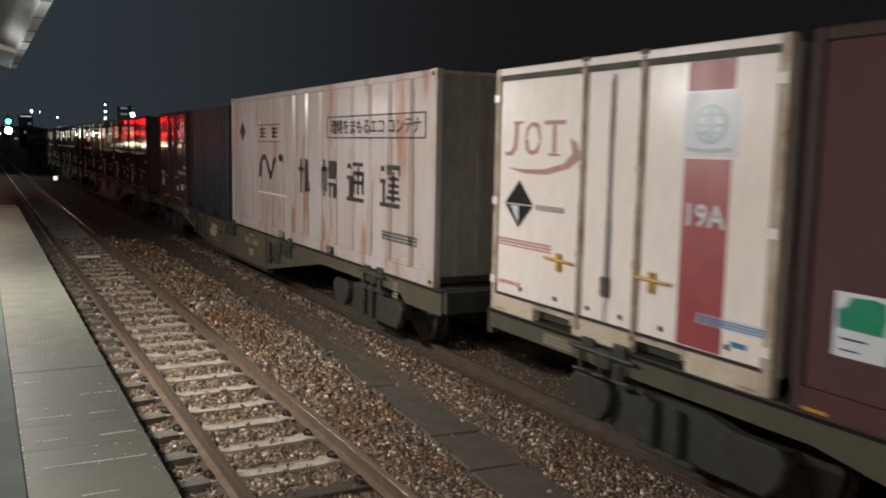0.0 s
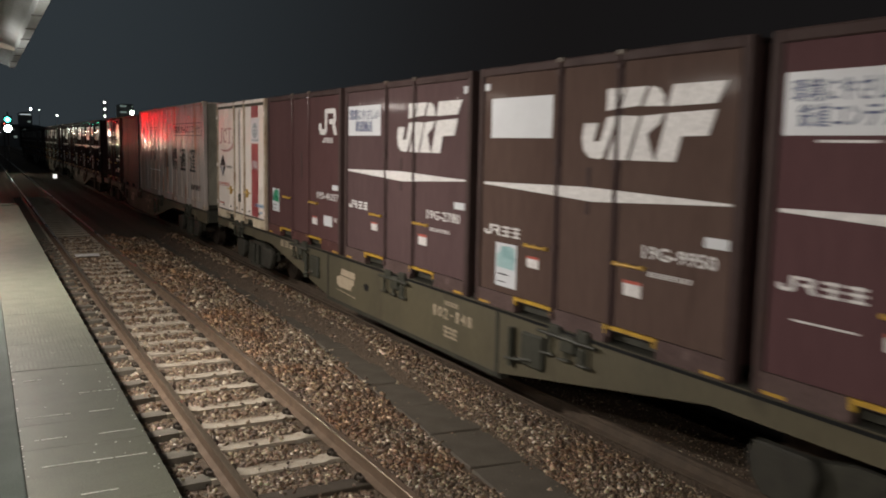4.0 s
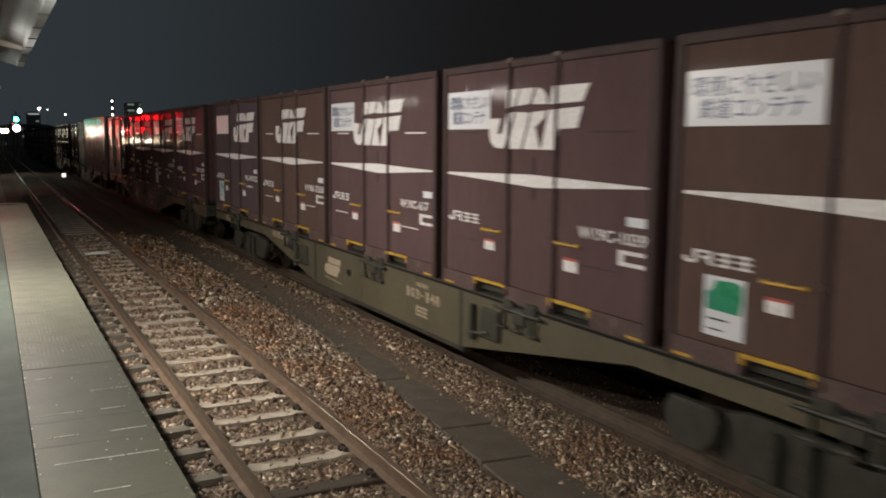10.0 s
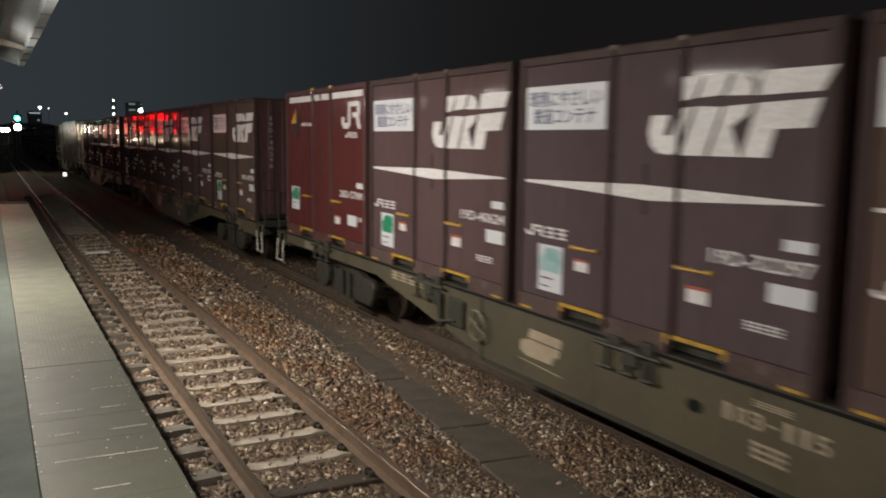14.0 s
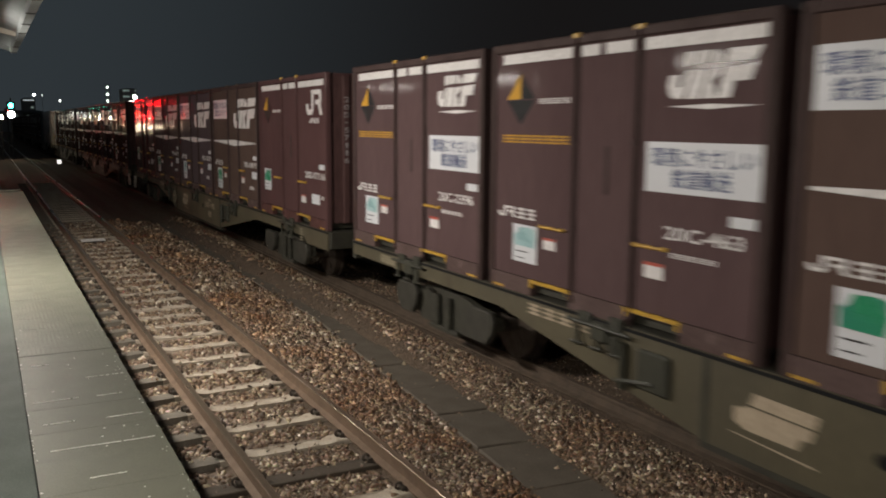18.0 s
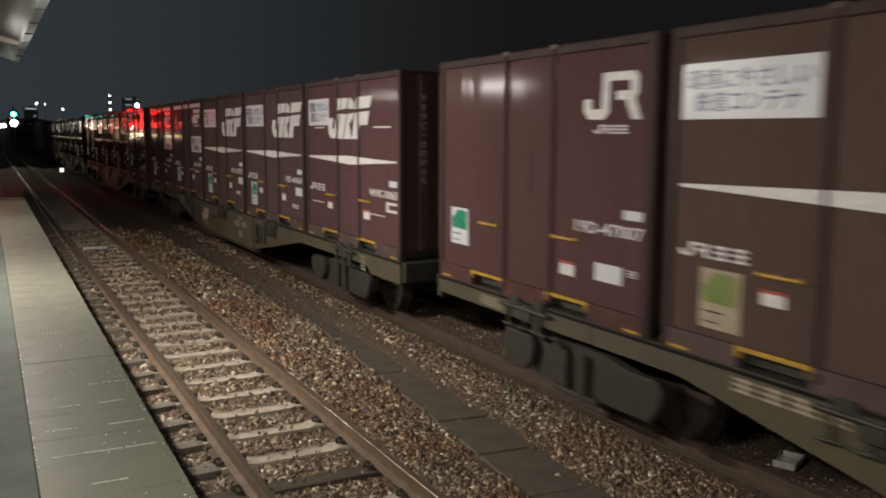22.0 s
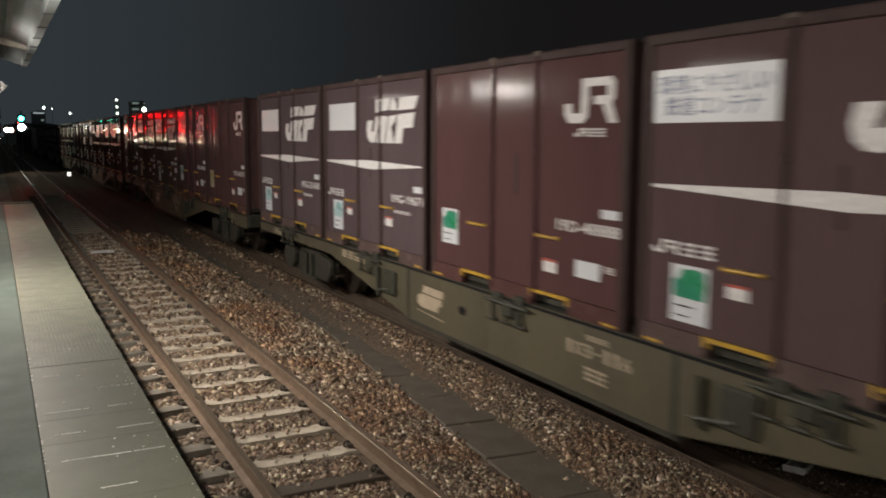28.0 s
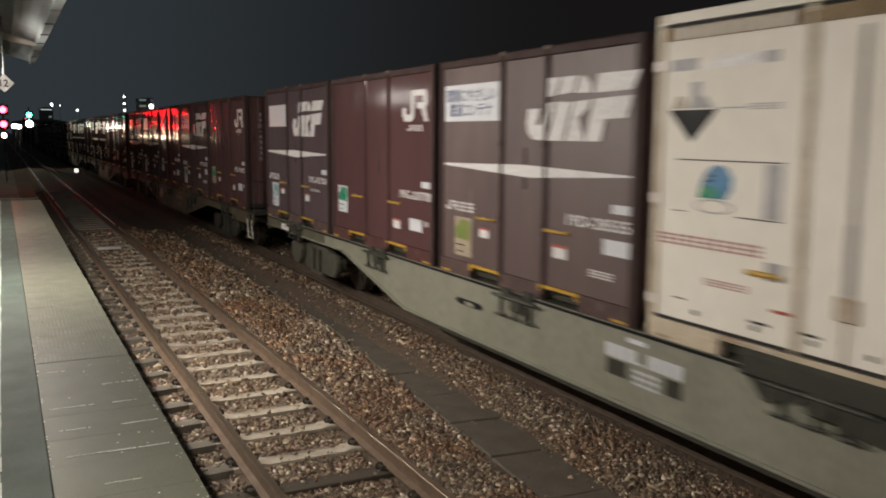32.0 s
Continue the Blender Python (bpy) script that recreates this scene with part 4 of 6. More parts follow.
            return prism(bmesh.new(), out, "z", 0.122, h - 0.052)
        part("end_wall", shared(("end_wall", sy) + tag, end, end_m), None, ob)
    part("back_wall", shared(("back_wall",) + tag, lambda: bmbox(hw - 0.045, hw - 0.015, -hl + 0.087, hl - 0.087, 0.167, h - 0.087), side), None, ob)
    if not panels:
        return
    edges = [0.087] + list(bands) + [length - 0.087]
    for i, (a0, a1) in enumerate(zip(edges, edges[1:])):
        part("side_panel", shared(("side_panel", i) + tag, lambda: bmbox(FACE + 0.0125, FACE + 0.045, hl - a1 + 0.012, hl - a0 - 0.012, 0.168, h - 0.088, bevel=0.004), side), None, ob)
    for a in bands:
        def lock():
            bm = bmesh.new()
            rod(bm, (FACE - 0.006, hl - a, 0.06), (FACE - 0.006, hl - a, h - 0.04), 0.017, 8)
            box(bm, FACE + 0.002, FACE + 0.030, hl - a - 0.045, hl - a + 0.045, 0.168, h - 0.088, bevel=0.004)
            for z in (0.10, 0.75, 1.55, h - 0.12):
                box(bm, FACE - 0.022, FACE + 0.010, hl - a - 0.035, hl - a + 0.035, z - 0.03, z + 0.03, bevel=0.006)
            return bm
        part("lock_rod", shared(("lock_rod", a, rod_m.name if rod_m else "") + tag, lock, rod_m or frame_m), None, ob, "door post with lock rod")
        cap = part("rod_cap", shared(("rod_cap", a, cap_m.name) + tag, lambda: bmbox(FACE - 0.015, FACE + 0.02, hl - a - 0.05, hl - a + 0.05, h - 0.03, h + 0.012, bevel=0.005), cap_m), None, ob)
    if pockets and length < 5:
        for a in (1.12, 2.57):
            def pocket():
                bm = bmesh.new()
                w = 0.295
                box(bm, FACE - 0.006, FACE + 0.02, hl - a - w, hl - a + w, 0.132, 0.166, bevel=0.004)
                for s in (-1, 1):
                    prism(bm, [(hl - a + s * w, 0.166), (hl - a + s * (w + 0.04), 0.166), (hl - a + s * (w + 0.03), 0.085), (hl - a + s * w, 0.085)], "x", FACE - 0.008, FACE + 0.02)
                return bm
            part("fork_pocket", shared(("fork_pocket", a, pad.name) + tag, pocket, pad), None, ob, "yellow fork pocket guard")
        for s, a in ((1, 0.10), (-1, CL - 0.30)):
            part("corner_mark", shared(("corner_mark", s, pad.name) + tag, lambda: bmbox(FACE - 0.003, FACE + 0.002, hl - a - 0.20, hl - a, 0.012, 0.036), pad), None, ob)


def door_fittings(ob, m=M_YELLOW):
    for a in (1.15, 2.53):
        def handle():
            bm = bmesh.new()
            rod(bm, (FACE - 0.012, CL / 2 - a - 0.19, 0.715), (FACE - 0.012, CL / 2 - a + 0.19, 0.715), 0.013, 8)
            for s in (-1, 0.2, 1):
                box(bm, FACE - 0.02, FACE + 0.013, CL / 2 - a + s * 0.17 - 0.02, CL / 2 - a + s * 0.17 + 0.02, 0.70, 0.735, bevel=0.004)
            return bm
        part("door_handle", shared(("door_handle", a, m.name), handle, m), None, ob, "yellow door handle bar")
    def slot():
        return bmbox(FACE + 0.006, FACE + 0.0115, CL / 2 - 1.95, CL / 2 - 1.90, 1.10, 1.52)
    part("handle_slot", shared("handle_slot", slot, M_POST), None, ob, "dark handle recess")


MARK_JRF = [
    [(0.02, 0.52), (0.0, 0.30), (0.02, 0.12), (0.07, 0.02), (0.15, 0.0), (0.18, 0.03), (0.285, 0.62), (0.205, 0.60), (0.155, 0.26), (0.10, 0.25), (0.135, 0.52)],
    [(0.195, 0.69), (0.28, 0.72), (0.335, 1.0), (0.20, 1.0)],
    [(0.215, 0.0), (0.36, 0.0), (0.447, 0.60), (0.305, 0.62)],
    [(0.305, 0.72), (0.447, 0.745), (0.49, 1.0), (0.350, 1.0)],
    [(0.470, 0.735), (0.615, 0.725), (0.612, 0.86), (0.575, 0.96), (0.52, 1.0)],
    [(0.385, 0.0), (0.560, 0.0), (0.505, 0.36), (0.588, 0.50), (0.612, 0.625), (0.468, 0.605)],
    [(0.638, 0.72), (0.94, 0.735), (1.0, 1.0), (0.668, 1.0)],
    [(0.566, 0.0), (0.70, 0.0), (0.735, 0.33), (0.90, 0.34), (0.945, 0.66), (0.638, 0.63), (0.60, 0.30)],
]
WEDGE = [[(0.15, 1.312), (1.9, 1.345), (3.62, 1.308), (3.62, 1.292), (2.0, 1.218), (0.15, 1.288)]]
MARK_JR = [
    [(2.77, 1.99), (2.77, 1.89), (2.84, 1.815), (3.04, 1.81), (3.12, 1.87), (3.13, 2.14), (3.03, 2.14), (3.02, 1.90), (2.88, 1.90), (2.87, 1.99)],
    [(3.03, 2.21), (3.03, 2.14), (3.40, 2.135), (3.50, 2.14), (3.50, 2.16), (3.45, 2.21)],
    [(3.40, 2.135), (3.40, 2.05), (3.46, 1.985), (3.50, 2.03), (3.50, 2.14)],
    [(3.22, 2.05), (3.22, 1.975), (3.34, 1.975), (3.46, 1.985), (3.40, 2.05)],
    [(3.34, 1.975), (3.43, 1.81), (3.54, 1.81), (3.46, 1.985)],
]


def moved(outlines, a0, z0, a1, z1):
    """Outlines fitted into another frame."""
    pts = [p for o in outlines for p in o]
    la, ha, lz, hz = min(p[0] for p in pts), max(p[0] for p in pts), min(p[1] for p in pts), max(p[1] for p in pts)
    return [[(a0 + (p[0] - la) / (ha - la) * (a1 - a0), z0 + (p[1] - lz) / (hz - lz) * (z1 - z0)) for p in o] for o in outlines]


SLOGAN = {"t": "環境にやさしい\n鉄道コンテナ", "y": "環境にやさしい\n鉄道輸送"}
ECO = {"g": M_GREEN, "b": M_TEAL, "o": M_OLIVEP, "w": M_TEAL, "p": M_GREEN}


def eco_sticker(ob, kind, a0, z0, a1, z1):
    s = flat("eco_sticker", [rect(a0, z0, a1, z1)], M_CREAM if kind in "op" else M_STICKER, ob, "pale sticker with a leaf motif")
    am, w, h = (a0 + a1) / 2, a1 - a0, z1 - z0
    flat("leaf_motif", [[(a0 + p * w, z0 + q * h) for p, q in ((0.07, 0.44), (0.90, 0.42), (0.95, 0.66), (0.92, 0.90), (0.72, 0.95), (0.30, 0.93), (0.20, 0.78), (0.05, 0.72))]], ECO[kind], s, x=FACE + 0.010)
    flat("caption_bar", [rect(a0 + 0.12 * w, z0 + 0.27 * h, a0 + 0.62 * w, z0 + 0.30 * h), rect(a0 + 0.12 * w, z0 + 0.10 * h, a0 + 0.5 * w, z0 + 0.125 * h)], M_DKGREY, s, x=FACE + 0.010)


def owner_mark(ob, a0, z0, a1, z1):
    """The owner's small mark: two letters and two characters, each a piece of its own."""
    w = a1 - a0
    mark = moved(MARK_JR, a0, z0, a0 + w * 0.46, z1)
    flat("owner_letter", mark[0:1], M_PRINT, ob, "white owner's mark")
    flat("owner_letter", mark[1:], M_PRINT, ob, "white owner's mark")
    for f in (0.49, 0.75):
        flat("owner_character", glyph_bars(a0 + w * f, z0, a0 + w * (f + 0.25), z1, 1, 5), M_PRINT, ob)


def common_prints(ob, number, name_z=0.76, owner=True, whites="J", fine_print=True):
    if owner:
        owner_mark(ob, 0.16, name_z, 0.86, name_z + 0.11)
    if whites != "J":
        flat("service_label", [rect(0.99, 0.50, 1.19, 0.61)], M_PRINT, ob, "small white label")
    zl = 0.37 if whites == "J" else 0.46
    flat("service_label", [rect(2.46, zl, 2.68, zl + 0.13)], M_PRINT, ob, "small white label")
    flat("label_heading", [rect(2.46, zl + 0.105, 2.68, zl + 0.132)], M_REDTXT, ob, x=FACE + 0.0095)
    if whites != "J":
        flat("label_heading", [rect(0.99, 0.59, 1.19, 0.613)], M_REDTXT, ob, x=FACE + 0.0095)
    if number:
        lettered(number, 2.68, 0.80, 3.62 if len(number) > 8 else 3.5, 0.91, M_PRINT, ob, "number", label="white stencilled number")
    flat("volume_label", [rect(3.36, 0.965, 3.60, 1.045)], M_STICKER, ob, "small white label")
    if whites == "D":
        flat("notice", [rect(3.25, 0.59, 3.61, 0.73)], M_STICKER, ob, "white notice panel")
        flat("small_print", glyph_bars(3.05, 0.36, 3.40, 0.43, 5, 9), M_PRINT, ob)
    elif whites == "J":
        flat("notice", [rect(2.99, 0.39, 3.36, 0.55)], M_STICKER, ob, "white notice panel")
        flat("small_print", glyph_bars(3.42, 0.48, 3.56, 0.54, 2, 9), M_PRINT, ob)
    elif fine_print:
        flat("small_print", glyph_bars(2.75, 0.66, 3.25, 0.70, 9, 9), M_PRINT, ob)
    end_lettering(ob, number)


def end_lettering(ob, number):
    if not number:
        return
    for i, c in enumerate(number):
        me = text_mesh(c, 0.018 if c == "-" else 0.088, 0.04 if c in "1-" else 0.08, M_FADED, "end")
        part("end_digit", me, None, ob, "faded white digit on the end wall", at=pose(-0.87, -CL / 2 + 0.0085, 1.60 + (len(number) / 2 - i - 0.5) * 0.120))


def container_w(y, sticker, eco, number, thin=False, worn=False, paint=M_PURPLE):
    """Purple-brown container with the large white mark and the white wedge."""
    look_ = {"t": "with a blue-lettered white sticker", "y": "with a blue-lettered white sticker", "b": "with a blank white sticker", "": "without a sticker"}[sticker]
    ob = thing("freight_container", ("faded scuffed" if worn else {"plum_paint": "plum-red", "dull_brown_paint": "dull brown", "violet_brown_paint": "violet-brown"}.get(paint.name, "purple-brown")) + " steel container with white marks " + look_, "container", pose(0, 0, 0), "goods train containers")
    side = M_WORN if worn else paint
    container_shell(ob, side, M_POST, M_ENDP, rod_m=M_ROD)
    door_fittings(ob)
    a0, a1 = (1.045, 2.79) if thin else (1.80, 3.50) if sticker in "by" else (1.93, 3.68)
    mark = moved(MARK_JRF, a0 + 0.02, 1.595, a1 + 0.02, 2.195)
    for piece in (mark[0:2], mark[2:6], mark[6:8]):
        flat("large_mark", piece, M_PRINT, ob, "piece of the large white company mark", x=FACE + 0.002)
    flat("wedge_stripe", WEDGE, M_PRINT, ob, "white wedge stripe", x=FACE + 0.002)
    if sticker:
        s = flat("slogan_sticker", [rect(0.25, 1.775, 1.35, 2.18) if sticker == "b" else rect(0.13, 1.80, 1.07 if thin else 1.27 if sticker == "y" else 1.38, 2.215)], M_STICKER, ob, "white sticker")
        if sticker in SLOGAN:
            lettered(SLOGAN[sticker], 0.18, 1.85, 1.03 if thin else 1.22 if sticker == "y" else 1.32, 2.17, M_INK, s, "slogan", x=FACE + 0.010, label="dark blue lettering")
    common_prints(ob, number, whites="" if thin or sticker in "by" else "D", fine_print=not thin)
    if eco:
        eco_sticker(ob, eco, 0.40, 0.235, 0.80, 0.69)
    if thin:
        line_m = M_POST if number.endswith("1039") else M_PRINT
        for line in (rect(0.40, 1.755, 0.85, 1.772), rect(2.83, 1.755, 3.40, 1.772), rect(0.3, 0.565, 0.8, 0.578), rect(2.72, 0.545, 3.2, 0.558)):
            flat("grip_line", [line], line_m, ob)
        flat("class_frame", [rect(3.26, 0.62, 3.60, 0.655), rect(3.26, 0.72, 3.60, 0.755), rect(3.26, 0.62, 3.33, 0.755)], M_PRINT, ob)
    return place(ob, y, 1.002 + (GREY_LIFT if -136 < y < -116 else 0))


def container_j(y, number, gloss=False, eco="g", label=False):
    """Maroon container with the upright white mark near its end."""
    ob = thing("freight_container", "glossy maroon steel freight container with a white corner mark" if gloss else "maroon steel freight container with a white corner mark", "container", pose(0, 0, 0), "goods train containers")
    container_shell(ob, M_GLOSS if gloss else M_MAROON, M_POST, M_ENDP, rod_m=M_GLOSS if gloss else M_MAROON)
    door_fittings(ob)
    flat("corner_mark_print", MARK_JR, M_PRINT, ob, "white company mark")
    owner_mark(ob, 2.93, 1.69, 3.38, 1.765)
    common_prints(ob, number, owner=False)
    eco_sticker(ob, eco, 0.29, 0.425, 0.68, 0.84)
    if label:
        flat("service_label", [rect(0.99, 0.50, 1.19, 0.61)], M_PRINT, ob, "small white label")
        flat("label_heading", [rect(0.99, 0.59, 1.19, 0.613)], M_REDTXT, ob, x=FACE + 0.0095)
    return place(ob, y, 1.002 + (GREY_LIFT if -136 < y < -116 else 0))


def hazard_mark(ob, a0, z0, a1, z1, top=M_ORANGE):
    am, zm = (a0 + a1) / 2, (z0 + z1) / 2
    flat("hazard_upper", [[(a0, zm), (am, zm), (am, z1)]], top, ob, "yellow half of a diamond mark")
    flat("hazard_upper_dark", [[(am, zm), (a1, zm), (am, z1)]], M_BLACK, ob)
    flat("hazard_lower", [[(a0, zm - 0.01), (am, z0), (a1, zm - 0.01)]], M_BLACK, ob, "black half of a diamond mark")


def container_band(y, number, kind):
    """Tall-volume container with a white band along the top edge: red with a corner mark, or purple with sticker."""
    red = kind in ("r", "m")
    ob = thing("freight_container", "wine-red steel freight container with a white top band" if red else "purple-brown steel container with white top band and sticker", "container", pose(0, 0, 0), "goods train containers")
    container_shell(ob, {"r": M_RED, "m": M_MAROON, "p": M_PURPLE}[kind], M_POST if not red else M_MAROON, M_ENDP, cap_m=M_YELLOW)
    door_fittings(ob)
    flat("top_band", [rect(0.24, 2.30, 1.40, 2.395), rect(1.54, 2.30, 1.80, 2.395), rect(1.88, 2.30, 2.24, 2.395), rect(2.38, 2.30, 3.62, 2.395)], M_PRINT, ob, "white band", x=FACE + 0.002)
    hazard_mark(ob, 0.30, 1.70, 0.80, 2.20)
    flat("caption_bar", glyph_bars(0.86, 1.90, 1.38, 1.95, 9, 3), M_PRINT, ob)
    if red:
        flat("corner_mark_print", moved(MARK_JR, 2.77, 1.84, 3.53, 2.24), M_PRINT, ob, "white company mark")
        owner_mark(ob, 2.92, 1.71, 3.38, 1.79)
        eco_sticker(ob, "g", 0.29, 0.45, 0.70, 0.85)
        common_prints(ob, number, owner=False)
    else:
        flat("orange_caption", glyph_bars(0.22, 1.52, 1.37, 1.60, 12, 4), M_ORANGE, ob, "orange printed line")
        flat("small_mark", moved(MARK_JRF, 2.66, 1.90, 3.58, 2.25), M_PRINT, ob, "white company mark", x=FACE + 0.002)
        flat("thin_wedge", [[(2.66, 1.845), (3.1, 1.86), (3.58, 1.845), (3.1, 1.82)]], M_PRINT, ob)
        s = flat("slogan_sticker", [rect(2.43, 1.17, 3.64, 1.57)], M_STICKER, ob, "white sticker")
        lettered(SLOGAN["y"], 2.50, 1.21, 3.58, 1.53, M_INK, s, "slogan", x=FACE + 0.010, label="dark blue lettering")
        common_prints(ob, number, whites="")
        eco_sticker(ob, "b", 0.45, 0.32, 0.88, 0.70)
    return place(ob, y, 1.002 + (GREY_LIFT if -136 < y < -116 else 0))


def container_white(y, kind):
    """White insulated container: with the red stripe, or plain with a blue round mark."""
    striped = kind == "stripe"
    ob = thing("refrigerated_container", "white insulated container with a dull red stripe and rusty frame" if striped else "white insulated container with a round blue-green mark", "container", pose(0, 0, 0), "goods train containers")
    container_shell(ob, M_WHITE if striped else M_DULLWHITE, M_RUSTFRAME if striped else M_CREAMFRAME, M_WHITE if striped else M_DULLWHITE, bands=(1.51, 2.28), pad=M_RUSTFRAME, height=CH if striped else 2.60)
    if striped:
        part("drip_strip", shared("drip_strip", lambda: bmbox(FACE - 0.004, FACE + 0.0, -CL / 2 + 0.09, CL / 2 - 0.09, 2.372, 2.430), M_UNDERGREY), None, ob, "grey-green drip strip")
    else:
        part("drip_strip", shared("ochre_strip", lambda: bmbox(FACE - 0.004, FACE + 0.0, -CL / 2 + 0.09, CL / 2 - 0.09, 2.385, 2.485), M_OCHRE), None, ob, "dirt-stained ochre drip strip")
        part("roof_gap", shared("roof_gap", lambda: bmbox(FACE - 0.003, FACE + 0.0, -CL / 2 + 0.09, CL / 2 - 0.09, 2.488, 2.513), M_BLACK), None, ob, "dark gap under the roof edge")
        part("roof_lip", shared("roof_lip", lambda: bmbox(FACE - 0.012, FACE - 0.001, -CL / 2 + 0.02, CL / 2 - 0.02, 2.516, 2.530, bevel=0.003), M_DULLWHITE), None, ob, "thin white roof lip")
        for i in range(9):
            part("strip_tick", shared(("strip_tick", i), lambda: bmbox(FACE - 0.007, FACE - 0.0045, CL / 2 - 0.30 - 0.13 * i, CL / 2 - 0.24 - 0.13 * i, 2.39, 2.48), M_DULLWHITE), None, ob)
    part("door_seal", shared("door_seal", lambda: bmbox(FACE + 0.002, FACE + 0.0115, CL / 2 - 1.925, CL / 2 - 1.885, 1.10, 2.34), M_SEAL), None, ob, "grey door seal")
    part("door_seal", shared("lower_door_seal", lambda: bmbox(FACE - 0.002, FACE + 0.0115, CL / 2 - 1.935, CL / 2 - 1.868, 0.60, 1.098), M_SEAL), None, ob, "grey door seal")
    part("sill_strip", shared("sill_strip", lambda: bmbox(FACE - 0.004, FACE + 0.004, -CL / 2 + 0.09, CL / 2 - 0.09, 0.175, 0.20), M_DKGREY), None, ob, "dark sill strip")
    for a, z in ((1.20, 0.65), (2.48, 0.65)):
        def handle():
            bm = bmesh.new()
            rod(bm, (FACE - 0.014, CL / 2 - a - 0.21, z), (FACE - 0.014, CL / 2 - a + 0.21, z + 0.01), 0.016, 8)
            box(bm, FACE - 0.02, FACE + 0.012, CL / 2 - a - 0.03, CL / 2 - a + 0.03, z - 0.10, z + 0.07, bevel=0.006)
            return bm
        def bar():
            return rod(bmesh.new(), (FACE - 0.014, CL / 2 - a - 0.16, z + 0.03), (FACE - 0.014, CL / 2 - a + 0.13, z + 0.03), 0.022, 8)
        if striped:
            part("door_handle", shared(("reefer_handle", a), handle, M_YELLOW), None, ob, "yellow brass-like door handle")
        else:
            part("door_handle", shared(("reefer_bar", a), bar, M_YELLOW), None, ob, "yellow door handle bar")
            part("handle_plate", shared(("handle_plate", a), lambda: bmbox(FACE - 0.001, FACE + 0.011, CL / 2 - a - 0.17, CL / 2 - a - 0.02, z - 0.01, z + 0.12, bevel=0.004), M_SEAL), None, ob, "grey handle plate")
    if striped:
        part("lock_box", shared("lock_box", lambda: bmbox(FACE - 0.02, FACE + 0.012, CL / 2 - 1.95, CL / 2 - 1.84, 0.42, 0.60, bevel=0.01), M_UNDERGREY), None, ob, "grimy lock box")
    else:
        part("lock_box", shared("rusty_lock_box", lambda: bmbox(FACE - 0.02, FACE + 0.012, CL / 2 - 1.98, CL / 2 - 1.82, 0.47, 0.63, bevel=0.01), M_RUSTFRAME), None, ob, "rusty cream lock box")
    part("lock_bar", shared("lock_bar", lambda: rod(bmesh.new(), (FACE - 0.012, CL / 2 - 1.90, 0.2), (FACE - 0.012, CL / 2 - 1.90, 2.3), 0.008, 8), M_RUSTFRAME), None, ob)
    for z in (0.32, 1.15, 2.2):
        for a in (0.05, CL - 0.05):
            part("hinge", shared(("hinge", z, a), lambda: bmbox(FACE - 0.014, FACE - 0.001, CL / 2 - a - 0.05, CL / 2 - a + 0.05, z - 0.04, z + 0.04, bevel=0.005), M_WHITE), None, ob)
    for a in (0.55, 1.15, 1.65, 2.1, 2.6, 3.3):
        part("sill_bolt", shared(("sill_bolt", a), lambda: bmbox(FACE - 0.004, FACE + 0.012, CL / 2 - a - 0.02, CL / 2 - a + 0.02, 0.26, 0.30, bevel=0.005), M_UNDER), None, ob)
    if striped:
        flat("red_stripe", [rect(2.77, 2.15, 3.24, 2.370), rect(2.77, 0.205, 3.24, 1.645)], M_REDP, ob, "dull red stripe")
        e = flat("emblem_panel", [rect(2.75, 1.66, 3.30, 2.14)], M_STICKER, ob, "pale emblem panel")
        ring = oval(3.02, 1.90, 0.17, 0.15, 18)
        inner = oval(3.02, 1.90, 0.135, 0.118, 18)
        flat("emblem", [[ring[k], ring[(k + 1) % 18], inner[(k + 1) % 18], inner[k]] for k in range(18)] + [rect(2.90, 1.955, 3.14, 1.985), rect(2.885, 1.885, 3.155, 1.905), rect(2.92, 1.82, 3.12, 1.85), rect(2.99, 1.79, 3.05, 2.01)]
             + [rect(2.80 + 0.075 * k, 1.70 - 0.006 * (2.5 - abs(k - 2.5)), 2.855 + 0.075 * k, 1.73 - 0.006 * (2.5 - abs(k - 2.5))) for k in range(6)], M_EMBLEM, e, x=FACE + 0.010)
        lettered("19A", 2.83, 1.13, 3.22, 1.31, M_STICKER, ob, "class_lettering", label="white italic lettering", x=FACE + 0.009)
        arc = [(0.24, 1.50), (0.55, 1.45), (0.95, 1.45), (1.30, 1.52), (1.48, 1.62), (1.40, 1.76), (1.30, 1.80), (1.34, 1.66), (1.22, 1.565), (0.9, 1.50), (0.55, 1.49)]
        flat("swoosh", [arc], M_LOGO, ob, "dull red swoosh")
        flat("company_mark", [[(0.20, 1.62), (0.33, 1.62), (0.42, 1.70), (0.44, 1.96), (0.37, 1.96), (0.35, 1.72), (0.29, 1.66), (0.20, 1.66)], rect(0.34, 1.94, 0.52, 1.965),
              [(0.55, 1.79), (0.57, 1.68), (0.66, 1.63), (0.78, 1.65), (0.83, 1.76), (0.80, 1.76), (0.73, 1.68), (0.64, 1.68), (0.60, 1.79)],
              [(0.55, 1.80), (0.58, 1.90), (0.68, 1.96), (0.80, 1.93), (0.84, 1.77), (0.81, 1.77), (0.76, 1.89), (0.68, 1.92), (0.61, 1.87), (0.59, 1.80)],
              rect(0.88, 1.925, 1.22, 1.965), rect(1.02, 1.66, 1.08, 1.924), rect(0.96, 1.63, 1.14, 1.655)], M_LOGO, ob, "dull red company mark")
        hazard_mark(ob, 0.22, 0.90, 0.73, 1.38, M_BLACK)
